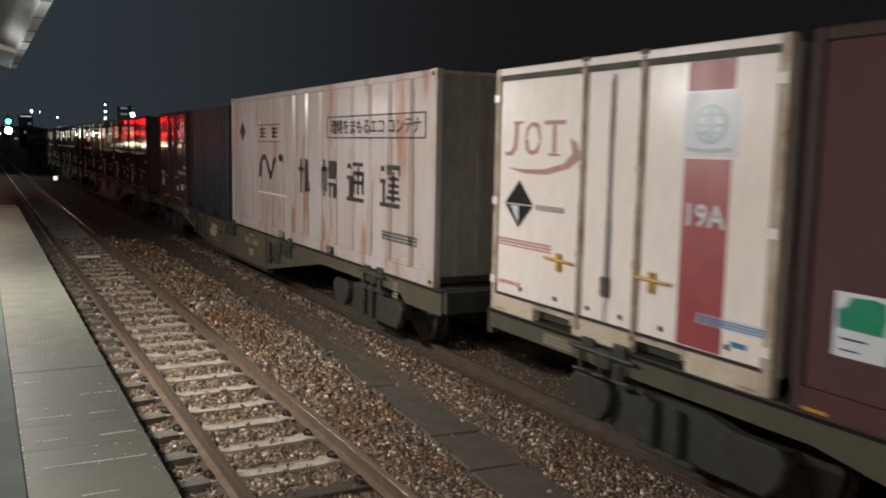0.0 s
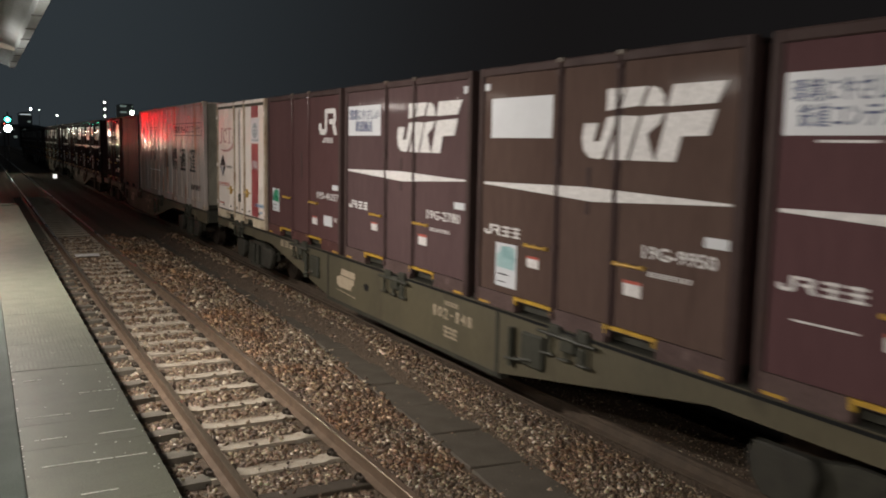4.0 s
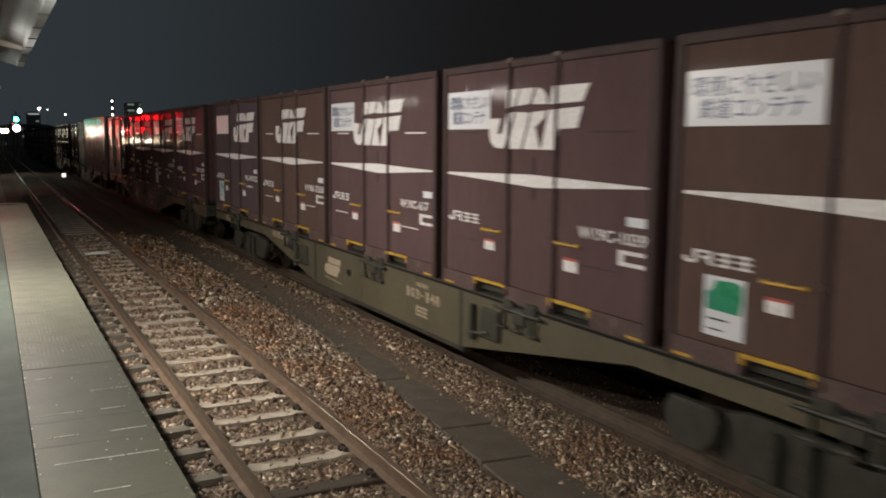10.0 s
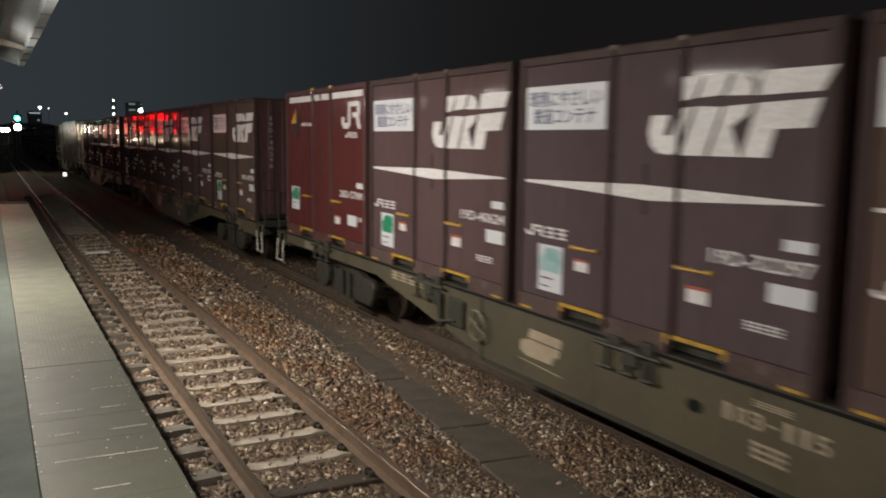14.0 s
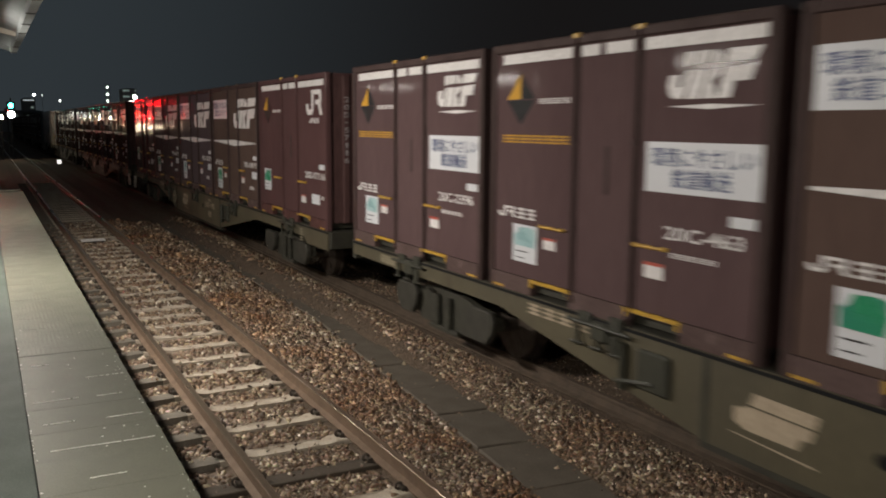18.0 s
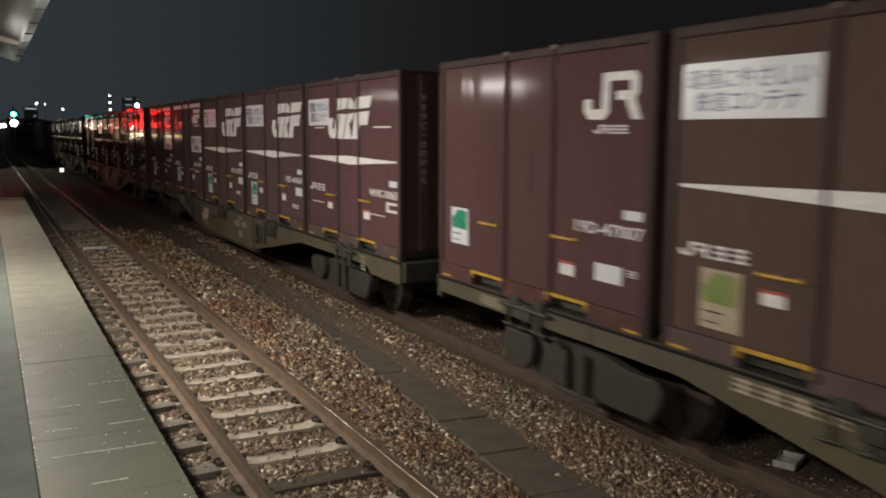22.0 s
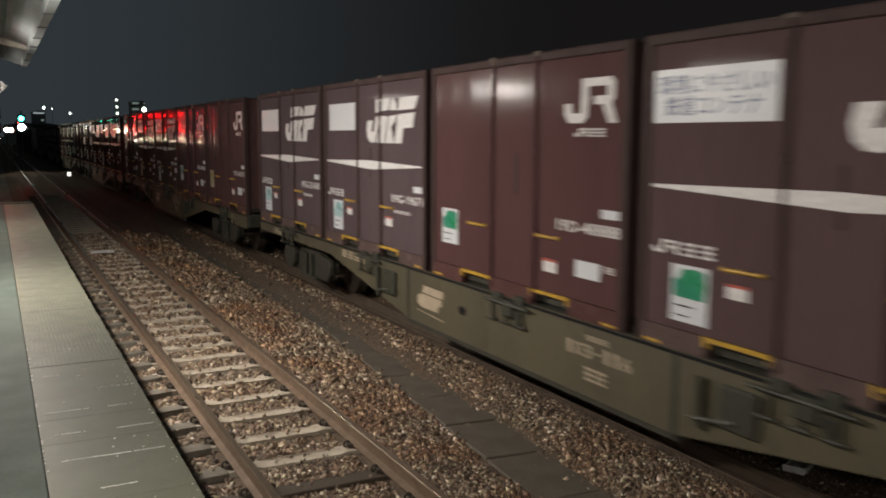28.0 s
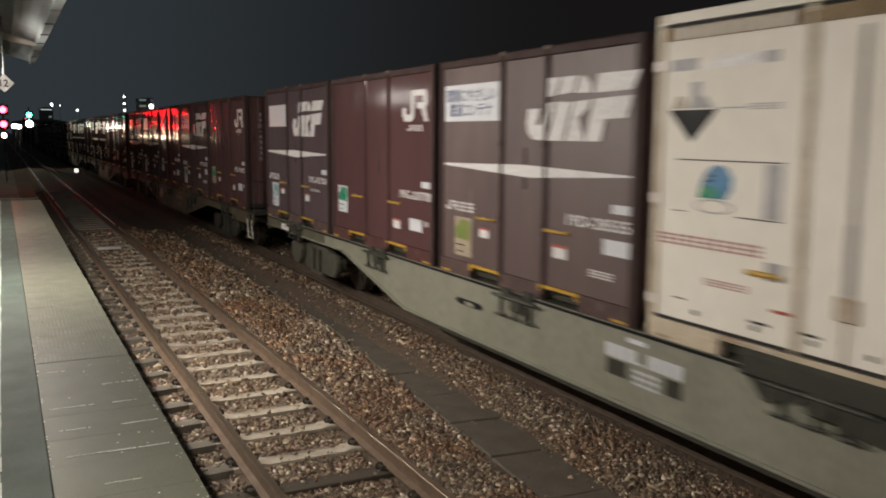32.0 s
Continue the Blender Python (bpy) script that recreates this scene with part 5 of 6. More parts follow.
        flat("hazard_inset", [[(0.33, 1.12), (0.475, 1.12), (0.475, 0.95)]], M_STICKER, ob, x=FACE + 0.009)
        flat("caption_bar", glyph_bars(0.78, 1.10, 1.25, 1.15, 9, 3), M_DKGREY, ob)
        flat("serial_lettering", glyph_bars(0.08, 0.70, 1.06, 0.78, 11, 6), M_REDTXT, ob, "red serial lettering")
        flat("small_print", glyph_bars(0.15, 0.30, 0.55, 0.34, 7, 8), M_REDTXT, ob)
        flat("blue_notice", [rect(2.98, 0.40, 3.66, 0.485)], M_STICKER, ob, "pale notice strip")
        flat("blue_lettering", glyph_bars(3.0, 0.415, 3.64, 0.47, 12, 7), M_BLUEP, ob, x=FACE + 0.009)
        flat("blue_caption", [rect(3.33, 0.29, 3.48, 0.33)], M_BLUEP, ob)
    else:
        flat("hazard_lower", [[(0.16, 1.85), (0.42, 1.60), (0.68, 1.85)]], M_BLACK, ob, "black half of a diamond mark")
        flat("hazard_figure", [[(0.37, 1.86), (0.64, 1.86), (0.56, 1.94), (0.50, 1.96), (0.50, 2.06), (0.40, 2.06), (0.40, 1.95)]], M_SEAL, ob, "grey upper figure of a diamond mark")
        flat("hazard_flame", [[(0.19, 1.86), (0.36, 1.86), (0.33, 1.95), (0.25, 1.96)]], M_CREAM, ob, "faded orange figure")
        flat("round_mark", [[(0.52, 1.18), (0.80, 1.18), (0.86, 1.26), (0.865, 1.34), (0.81, 1.41), (0.73, 1.44), (0.65, 1.42), (0.59, 1.37), (0.55, 1.30)]], M_BLUEP, ob, "round blue-green mark with a cut lower edge")
        flat("round_mark_leaf", [[(0.525, 1.182), (0.72, 1.182), (0.74, 1.22), (0.70, 1.27), (0.60, 1.285), (0.545, 1.28)]], M_GREEN, ob, "green leaf of the mark", x=FACE + 0.009)
        flat("round_mark_shade", [[(0.58, 1.30), (0.66, 1.31), (0.66, 1.325), (0.59, 1.32)], [(0.60, 1.34), (0.68, 1.35), (0.68, 1.362), (0.61, 1.355)]], M_DKGREY, ob, x=FACE + 0.009)
        ring, inner = oval(0.68, 1.12, 0.20, 0.055, 16), oval(0.68, 1.12, 0.18, 0.043, 16)
        flat("mark_ring", [[ring[k], ring[(k + 1) % 16], inner[(k + 1) % 16], inner[k]] for k in range(16)], M_SEAL, ob, "faint grey ring")
        flat("panel_frame", [rect(0.28, 1.462, 1.33, 1.472), rect(0.25, 1.060, 0.38, 1.068), rect(0.92, 1.055, 1.33, 1.065)], M_DKGREY, ob)
        # upright grey patch at the panel's rear edge
        flat("panel_patch", [rect(1.17, 1.07, 1.32, 1.455)], M_SEAL, ob, "grey worn patch")
        flat("caption_bar", glyph_bars(0.98, 1.84, 1.28, 1.885, 6, 3) + [rect(0.68, 1.852, 0.97, 1.862)], M_SEAL, ob)
        flat("serial_lettering", glyph_bars(0.06, 0.79, 1.18, 0.88, 11, 6), M_LOGO, ob, "faded red serial lettering")
        flat("small_print", glyph_bars(0.63, 0.515, 1.06, 0.57, 7, 8), M_LOGO, ob)
        flat("red_label", [rect(1.29, 0.42, 1.46, 0.445)], M_REDTXT, ob)
        flat("dark_label", [rect(1.10, 0.31, 1.27, 0.33), rect(1.52, 0.315, 1.70, 0.335), rect(0.30, 0.36, 0.42, 0.372)], M_DKGREY, ob)
        flat("sticker", [rect(0.17, 2.15, 0.46, 2.24), rect(1.10, 2.16, 1.24, 2.24)], M_SEAL, ob, "worn grey sticker")
        flat("bright_sticker", [[(0.46, 2.155), (0.62, 2.15), (1.19, 2.165), (1.10, 2.17), (1.08, 2.24), (0.66, 2.24), (0.64, 2.20)]], M_PRINT, ob, "bright white sticker")
    return place(ob, y, 1.002 + (GREY_LIFT if -136 < y < -116 else 0))


def ribbed_container(y, length, side, frame_m, label, ribs, height=2.49):
    ob = thing("ribbed_container", label, "container", pose(0, 0, 0), "goods train containers")
    container_shell(ob, side, frame_m, M_LONGEND if length > 5 else side, length=length, panels=False, height=height)
    hl = length / 2
    def wall():
        prof = []
        n = ribs
        step = (length - 0.174) / n
        for i in range(n):
            y0 = -hl + 0.087 + i * step
            prof += [(FACE + 0.012, y0), (FACE + 0.012, y0 + step * 0.78), (FACE + 0.056, y0 + step * 0.83), (FACE + 0.056, y0 + step * 0.95)]
        prof.append((FACE + 0.012, hl - 0.087))
        return prism(bmesh.new(), prof + [(FACE + 0.07, hl - 0.087), (FACE + 0.07, -hl + 0.087)], "z", 0.166, height - 0.086)
    part("ribbed_wall", shared(("ribbed_wall", length, side.name), wall, side), None, ob, "ribbed steel side wall")
    return ob


def container_long(y):
    L = 9.41
    ob = ribbed_container(y, L, M_RUSTWHITE, M_RUSTWHITE, "long rust-streaked white ribbed container with black lettering", 14, 2.61)
    X = FACE + 0.011
    rr = random.Random(21)
    for i in range(14):
        step = (L - 0.174) / 14
        a = L - (0.087 + i * step + step * 0.78) + rr.uniform(-0.01, 0.01)
        w, top = rr.uniform(0.02, 0.06), rr.choice([0.9, 1.2, 1.5, 2.1])
        flat("rib_groove", [rect(a - step * 0.165, 0.17, a - step * 0.055, 2.40)], M_STREAK, ob, "rusty groove between the ribs", length=L, x=FACE + 0.0558)
        flat("rust_streak", [[(a, 0.18), (a + w, 0.18), (a + w * 0.9, 0.55), (a + w * 0.5, top), (a + w * 0.2, top * 0.8)]], M_STREAK, ob, length=L, x=FACE + 0.0125)
    for a in (0.0, L - 0.16):
        for z in (0.0, 2.50):
            part("corner_casting", shared(("corner_casting", a, z), lambda: bmbox(FACE - 0.006, FACE + 0.10, L / 2 - a - 0.16, L / 2 - a, z, z + 0.115, bevel=0.008), M_RUSTFRAME), None, ob, "rusty corner casting")
            flat("casting_hole", [oval(a + 0.08, z + 0.058, 0.04, 0.03, 10)], M_BLACK, ob, length=L, x=FACE - 0.0055)
    strokes_first = ((0.16, 0.0, 0.30, 1.0), (0.0, 0.62, 0.46, 0.74), (0.58, 0.06, 0.72, 0.98), (0.58, 0.06, 1.0, 0.18), (0.88, 0.18, 1.0, 0.34))
    strokes_second = ((0.14, 0.0, 0.26, 1.0), (0.0, 0.14, 0.09, 0.78), (0.0, 0.70, 0.40, 0.80), (0.31, 0.14, 0.40, 0.70), (0.50, 0.50, 1.0, 0.98), (0.50, 0.30, 1.0, 0.40), (0.56, 0.0, 0.68, 0.30), (0.82, 0.0, 0.94, 0.30))
    strokes_third = ((0.04, 0.82, 0.22, 0.94), (0.0, 0.54, 0.28, 0.64), (0.14, 0.10, 0.26, 0.54), (0.0, 0.0, 1.0, 0.10), (0.38, 0.20, 0.48, 0.76), (0.88, 0.20, 1.0, 0.76), (0.62, 0.18, 0.74, 0.86), (0.38, 0.66, 1.0, 0.76), (0.38, 0.43, 1.0, 0.52), (0.36, 0.88, 0.94, 0.98))
    strokes_fourth = ((0.04, 0.82, 0.22, 0.94), (0.0, 0.54, 0.28, 0.64), (0.14, 0.10, 0.26, 0.54), (0.0, 0.0, 1.0, 0.10), (0.34, 0.86, 1.0, 0.97), (0.34, 0.74, 0.42, 0.86), (0.92, 0.74, 1.0, 0.86), (0.42, 0.62, 0.94, 0.70), (0.42, 0.46, 0.94, 0.54), (0.42, 0.32, 0.94, 0.40), (0.34, 0.18, 1.0, 0.26), (0.62, 0.12, 0.74, 0.82))
    for st, (a0, a1) in zip((strokes_first, strokes_second, strokes_third, strokes_fourth), ((4.38, 4.95), (5.50, 6.12), (6.57, 7.22), (7.78, 8.42))):
        flat("company_lettering", [rect(a0 + p * (a1 - a0), 0.88 + q * 0.58, a0 + r * (a1 - a0), 0.88 + u * 0.58) for p, q, r, u in st], M_DKGREY, ob, "dark block of company lettering", length=L, x=X)
    for z in (2.10, 1.79):
        flat("frame_line", [rect(5.74, z, 9.13, z + 0.02)], M_DKGREY, ob, length=L, x=X)
    flat("frame_line", [rect(5.74, 1.79, 5.77, 2.12), rect(9.10, 1.79, 9.13, 2.12)], M_DKGREY, ob, length=L, x=X)
    lettered("環境をまもるエコ コンテナ", 5.90, 1.85, 9.0, 2.07, M_DKGREY, ob, "slogan", length=L, x=X, label="dark lettering")
    flat("swoop_mark", [[(2.0, 1.05), (2.12, 1.05), (2.25, 1.35), (2.42, 1.40), (2.60, 1.20), (2.72, 1.02), (2.85, 1.05), (3.0, 1.30), (3.12, 1.38), (3.10, 1.46), (2.92, 1.40), (2.78, 1.16), (2.62, 1.36), (2.42, 1.50), (2.2, 1.46), (2.05, 1.28)], oval(3.38, 1.44, 0.12, 0.07, 10)], M_DKGREY, ob, "dark curved company mark", length=L, x=X)
    flat("storage_mark", [rect(1.95, 2.03, 3.35, 2.05), rect(1.95, 1.72, 3.35, 1.735)] + glyph_bars(2.05, 1.80, 2.5, 1.99, 1, 3) + glyph_bars(2.8, 1.80, 3.25, 1.99, 1, 4), M_DKGREY, ob, length=L, x=X)
    flat("diamond_mark", [[(0.62, 1.93), (0.85, 2.12), (1.08, 1.93), (0.85, 1.72)]], M_DKGREY, ob, length=L, x=X)
    flat("serial_lettering", glyph_bars(7.86, 0.44, 8.95, 0.56, 10, 5), M_DKGREY, ob, length=L, x=X)
    flat("caption_bar", [rect(1.95, 0.755, 3.7, 0.775)] , M_PRINT, ob, length=L, x=X)
    flat("maker_frame", [rect(8.05, 0.24, 9.2, 0.25), rect(8.05, 0.18, 9.2, 0.19)], M_RUSTFRAME, ob, length=L, x=X)
    return place(ob, y, 1.002 + (GREY_LIFT if -136 < y < -116 else 0))


# ---- flat wagons ----
WL = 19.255


def fishbelly(depth_mid, a=4.1, b=7.1, ra=4.1, rb=7.1):
    """Side of the sill: shallow over the bogies, deep between a and b metres from the ends."""
    h = WL / 2
    return [(-h, 1.0 - 0.004), (h, 1.0 - 0.004), (h, 0.80), (h - a, 0.79), (h - b, depth_mid), (-h + rb, depth_mid), (-h + ra, 0.79), (-h + 1.15, 0.795), (-h + 1.0, 0.69), (-h, 0.69)]


def wagon(y, number, grey=False, ladder_front=False, ladder_back=False, wheels=True, lift=0.0, mark=0.0, wheel=False, hole=8.62):
    ob = thing("container_wagon", "grey flat container wagon with a deep side sill" if grey else "olive flat container wagon with a deep side sill", "wagon", pose(0, 0, 0), "container wagons")
    paint = M_SILLGREY if grey else M_SILL
    k = "grey" if grey else "olive"
    h = WL / 2
    for s in (-1, 1):
        def sill():
            return prism(bmesh.new(), fishbelly(0.30, *((4.35, 6.75, 3.7, 5.1) if grey else (4.1, 7.1))), "x", *sorted((s * 1.222, s * 1.205)))

        rear = 5.2 if grey else 7.05

        # the flange takes a dark iron tone in place of the shade below the sill
        def flange():
            return prism(bmesh.new(), [(-h + rear, 0.245), (h - 7.05, 0.245), (h - 7.05, 0.298), (-h + rear, 0.298)], "x", *sorted((s * 1.216, s * 1.10)))
        part("bottom_flange", shared(("bottom_flange", s, k), flange, M_UNDER), None, ob, "grimy bottom flange")
        if grey:
            lip = [(h - 4.35, 0.788), (h - 6.75, 0.298), (-h + 5.1, 0.298), (-h + 3.7, 0.788), (-h + 3.71, 0.815), (-h + 5.12, 0.325), (h - 6.77, 0.325), (h - 4.36, 0.815)]
            part("sill_lip", shared(("sill_lip", s), lambda: prism(bmesh.new(), lip, "x", *sorted((s * 1.223, s * 1.245))), M_SILLGREY), None, ob, "raised lip along the sill")
        part("side_sill", shared(("side_sill", s, k), sill, paint), None, ob)
        part("deck_edge", shared(("deck_edge", s), lambda: bmbox(*sorted((s * 1.10, s * 1.232)), -h, h, 0.962, 0.990), M_BLACK), None, ob, "black deck edge")
        if not grey:
            for yy in (7.1, 12.15):
                part("sill_stiffener", shared(("sill_stiffener", s, yy), lambda: bmbox(*sorted((s * 1.229, s * 1.224)), h - yy - 0.03, h - yy + 0.03, 0.27, 0.955), M_UNDER), None, ob)
    part("deck", shared(("deck", k), lambda: bmbox(-1.20, 1.20, -h, h, 0.955, 1.0), M_UNDER), None, ob, "dirty steel deck")
    part("centre_beam", shared("centre_beam", lambda: bmbox(-0.3, 0.3, -h - 0.1, h + 0.1, 0.62, 0.953), M_UNDER), None, ob)
    for s in (-1, 1):
        part("end_beam", shared(("end_beam", s, k), lambda: bmbox(-1.20, 1.20, *sorted((s * h, s * (h + 0.10))), 0.72, 0.99, bevel=0.01), M_UNDER), None, ob)
        def coupler():
            bm = bmesh.new()
            box(bm, -0.09, 0.09, *sorted((s * (h + 0.10), s * (h + 0.42))), 0.78, 0.95, bevel=0.02)
            box(bm, -0.17, 0.17, *sorted((s * (h + 0.38), s * (h + 0.545))), 0.72, 1.0, bevel=0.04)
            rod(bm, (0.35, s * (h + 0.09), 0.80), (0.30, s * (h + 0.50), 0.50), 0.03, 8)
            return bm
        part("coupler", shared(("coupler", s), coupler, M_UNDER), None, ob, "grimy knuckle coupler and hose")
    for by in (h - 2.55, -h + 2.55):
        um = M_UNDERGREY if grey else M_AXLE
        dim = M_UNDERGREY if grey else M_UNDER
        bg = part("bogie", shared(("bolster", k), lambda: bmbox(-0.938, 0.938, -0.20, 0.20, 0.42, 0.70, bevel=0.03), um), None, ob, "grimy cast bogie", at=pose(0, by, 0))
        for s in (-1, 1):
            frame_out = [(-1.20, 0.40), (-1.20, 0.56), (-0.7, 0.60), (-0.42, 0.66), (0.42, 0.66), (0.7, 0.60), (1.20, 0.56), (1.20, 0.40), (0.85, 0.36), (0.68, 0.20), (-0.68, 0.20), (-0.85, 0.36)]
            part("side_frame", shared(("side_frame", s, k), lambda: prism(bmesh.new(), frame_out, "x", *sorted((s * 0.94, s * 1.03))), dim), None, bg)
            part("spring_plank", shared(("spring_plank", s, k), lambda: bmbox(*sorted((s * 0.95, s * 1.09)), -0.36, 0.36, 0.155, 0.218, bevel=0.015), dim), None, bg)
            for a in (-0.95, 0.95):
                def axle_box():
                    out = [(a - 0.24, 0.63), (a + 0.24, 0.63), (a + 0.31, 0.52), (a + 0.27, 0.36), (a + 0.15, 0.24), (a - 0.15, 0.24), (a - 0.27, 0.36), (a - 0.31, 0.52)]
                    bm = prism(bmesh.new(), out, "x", *sorted((s * 1.032, s * 1.13)))
                    bmesh.ops.bevel(bm, geom=list(bm.edges), offset=0.018, segments=1, affect="EDGES")
                    return bm
                part("axle_box", shared(("axle_box", s, a, k), axle_box, um), None, bg, "dusty axle box cover")
            for a in (-0.15, 0.15):
                def coil():
                    bm = bmesh.new()
                    for q in range(4):
                        rod(bm, (s * 1.065, a, 0.22 + q * 0.09), (s * 1.065, a, 0.292 + q * 0.09), 0.048, 10)
                    return rod(bm, (s * 1.065, a, 0.22), (s * 1.065, a, 0.60), 0.04, 8)
                part("coil_spring", shared(("coil_spring", s, a, k), coil, dim), None, bg)
        for a in (-0.95, 0.95):
            def wheelset():
                bm = bmesh.new()
                rod(bm, (-1.05, 0, 0), (1.05, 0, 0), 0.075, 10)
                for s in (-1, 1):
                    rod(bm, (s * 0.50, 0, 0), (s * 0.625, 0, 0), 0.404, 28, 0.398)
                    rod(bm, (s * 0.475, 0, 0), (s * 0.502, 0, 0), 0.432, 28)
                    for q in range(3):
                        u = 2.0944 * q
                        rod(bm, (s * 0.62, 0.24 * math.cos(u), 0.24 * math.sin(u)), (s * 0.645, 0.24 * math.cos(u), 0.24 * math.sin(u)), 0.06, 8)
                return bm
            w = part("wheelset", shared("wheelset", wheelset, M_STEEL), None, ob, "worn steel wheelset", at=pose(0, by + a, 0.405 - lift))
            if wheels:
                WHEELS.append((w, by + a, 0.405 - lift))
        def shoe():
            bm = bmesh.new()
            box(bm, -0.93, -0.75, a - 0.06, a + 0.06, 0.20, 0.50, bevel=0.02)
            return rod(bm, (-0.85, a, 0.45), (-0.85, a * 0.6, 0.74), 0.025, 6)
        for a in (-0.43, 0.43):
            part("brake_shoe", shared(("brake_shoe", a), shoe, M_UNDER), None, ob, at=pose(0, by, 0))
    # locking gear and brake gear along the sill
    for a in (1.94, 5.83, 9.63, 13.42, 17.30):
        bar = part("container_clamp", shared("clamp_bar", lambda: rod(bmesh.new(), (-1.270, -0.42, 0.93), (-1.270, 0.46, 0.93), 0.02, 8), M_GEAR), None, ob, "dark container locking gear", at=pose(0, h - a, 0))
        for x0, x1, y0, y1, z0, z1 in ((-1.265, -1.20, -0.30, -0.125, 0.90, 1.05), (-1.280, -1.21, -0.12, 0.10, 0.80, 0.97), (-1.262, -1.225, 0.12, 0.32, 0.90, 1.03), (-1.258, -1.224, -0.22, -0.125, 0.72, 0.88)):
            part("clamp_block", shared(("clamp_block", y0, z0), lambda: bmbox(x0, x1, y0, y1, z0, z1, bevel=0.015), M_GEAR), None, bar)
        for o in (-0.27, 0.02, 0.30):
            def lever():
                bm = rod(bmesh.new(), (-1.262, o, 0.90), (-1.262, o, 0.72), 0.02, 6)
                return rod(bm, (-1.262, o - 0.07, 0.735), (-1.262, o + 0.10, 0.72), 0.016, 6)
            part("clamp_lever", shared(("clamp_lever", o), lever, M_GEAR), None, bar)
    if grey:
        # one dark mass for the clamp gear and the shade on the rail behind
        def cover():
            bm = bmesh.new()
            box(bm, -1.275, -1.21, -0.62, 0.72, 0.93, 1.13, bevel=0.03)
            prism(bm, [(0.60, 0.93), (0.46, 0.79), (0.20, 0.86), (0.05, 0.93)], "x", -1.268, -1.225)
            prism(bm, [(-0.60, 0.93), (-0.62, 0.74), (-0.20, 0.78), (-0.10, 0.93)], "x", -1.268, -1.225)
            return bm
        part("clamp_shade_block", shared("clamp_shade_block", cover, M_GEAR), None, ob, "dark oily clamp cover", at=pose(0, h - 13.42, 0))
        part("sill_end", shared("sill_end", lambda: bmbox(-1.2255, -1.2225, h - 3.5, h - 0.02, 0.80, 0.955), M_SILLDIRT), None, ob, "brake-dust covered sill end")
        part("sill_rib", shared("sill_rib", lambda: bmbox(-1.245, -1.226, h - 4.2, h - 1.5, 0.795, 0.815), M_SILLGREY), None, ob, "pale lower rib")
    def gear():
        bm = bmesh.new()
        box(bm, -1.27, -1.21, -0.28, 0.10, 0.52, 0.86, bevel=0.02)
        rod(bm, (-1.26, 0.28, 0.46), (-1.26, 0.28, 0.86), 0.035, 8)
        rod(bm, (-1.27, -0.1, 0.60), (-1.27, 0.35, 0.52), 0.022, 6)
        return bm
    for a in () if grey else (6.45, 12.75):
        part("brake_valve_gear", shared("brake_valve_gear", gear, M_GEAR), None, ob, "dark brake gear beside the sill", at=pose(0, h - a, 0))
    if wheel:
        def hand_wheel():
            bm = bmesh.new()
            for q in range(16):
                u, v = math.tau * q / 16, math.tau * (q + 1) / 16
                rod(bm, (-1.285, 0.17 * math.cos(u), 0.17 * math.sin(u)), (-1.285, 0.17 * math.cos(v), 0.17 * math.sin(v)), 0.013, 6)
            for q in range(4):
                u = math.tau * q / 4 + 0.4
                rod(bm, (-1.285, 0, 0), (-1.285, 0.17 * math.cos(u), 0.17 * math.sin(u)), 0.009, 6)
            return rod(bm, (-1.295, 0, 0), (-1.22, 0, 0), 0.025, 8)
        part("hand_wheel", shared("hand_wheel", hand_wheel, M_DULLCREAM), None, ob, "grimy cream hand brake wheel", at=pose(0, h - 7.08, 0.65))
    X = -1.2222
    if grey:
        flat("sill_hole", [[(8.22, 0.70), (8.30, 0.735), (8.80, 0.735), (8.88, 0.70), (8.80, 0.66), (8.30, 0.66)]], M_BLACK, ob, "oblong hole in the sill", length=WL, x=X)
        flat("hole_bracket", [rect(8.46, 0.668, 8.66, 0.712)], M_SILLGREY, ob, "pale bracket in the hole", length=WL, x=X - 0.003)
        flat("number_lettering", [rect(11.13 + 0.143 * i, 0.70, 11.13 + 0.143 * i + (0.06 if i == 3 else 0.108), 0.725 if i == 3 else 0.82) for i in range(7)] + glyph_bars(11.50, 0.52, 11.84, 0.66, 3, 6) + [rect(11.42, 0.875, 11.66, 0.915)], M_STICKER, ob, "white number lettering", length=WL, x=X - 0.003)
        for a0, a1 in ((11.14, 11.42), (11.90, 12.10)):
            flat("board_bracket", [rect(a0, 0.54, a1, 0.68)], M_UNDER, ob, "dark bracket recess", length=WL, x=X - 0.003)
    else:
        flat("sill_mark", [[(mark + 7.56, 0.66), (mark + 7.56, 0.56), (mark + 7.67, 0.52), (mark + 8.12, 0.52), (mark + 8.16, 0.60), (mark + 8.23, 0.61), (mark + 8.25, 0.69), (mark + 7.70, 0.70)], [(mark + 7.70, 0.715), (mark + 8.26, 0.705), (mark + 8.28, 0.80), (mark + 7.74, 0.81)]], M_CREAM, ob, "cream company mark", length=WL, x=X)
        flat("mark_underline", [[(mark + 7.54, 0.475), (mark + 8.28, 0.445), (mark + 8.28, 0.432), (mark + 7.54, 0.468)]], M_CREAM, ob, length=WL, x=X)
        flat("sill_hole", [oval(hole, 0.665, 0.09, 0.055, 10)], M_BLACK, ob, "dark hole in the sill", length=WL, x=X)
        for i, c in enumerate(number):
            a, w = 10.66 + 0.14 * i, 0.06 if c in "1-" else 0.105
            lettered(c, a + 0.055 - w / 2, 0.715 if c == "-" else 0.66, a + 0.055 + w / 2, 0.735 if c == "-" else 0.79, M_CREAM, ob, "wagon_digit", length=WL, x=X, label="cream stencilled digit")
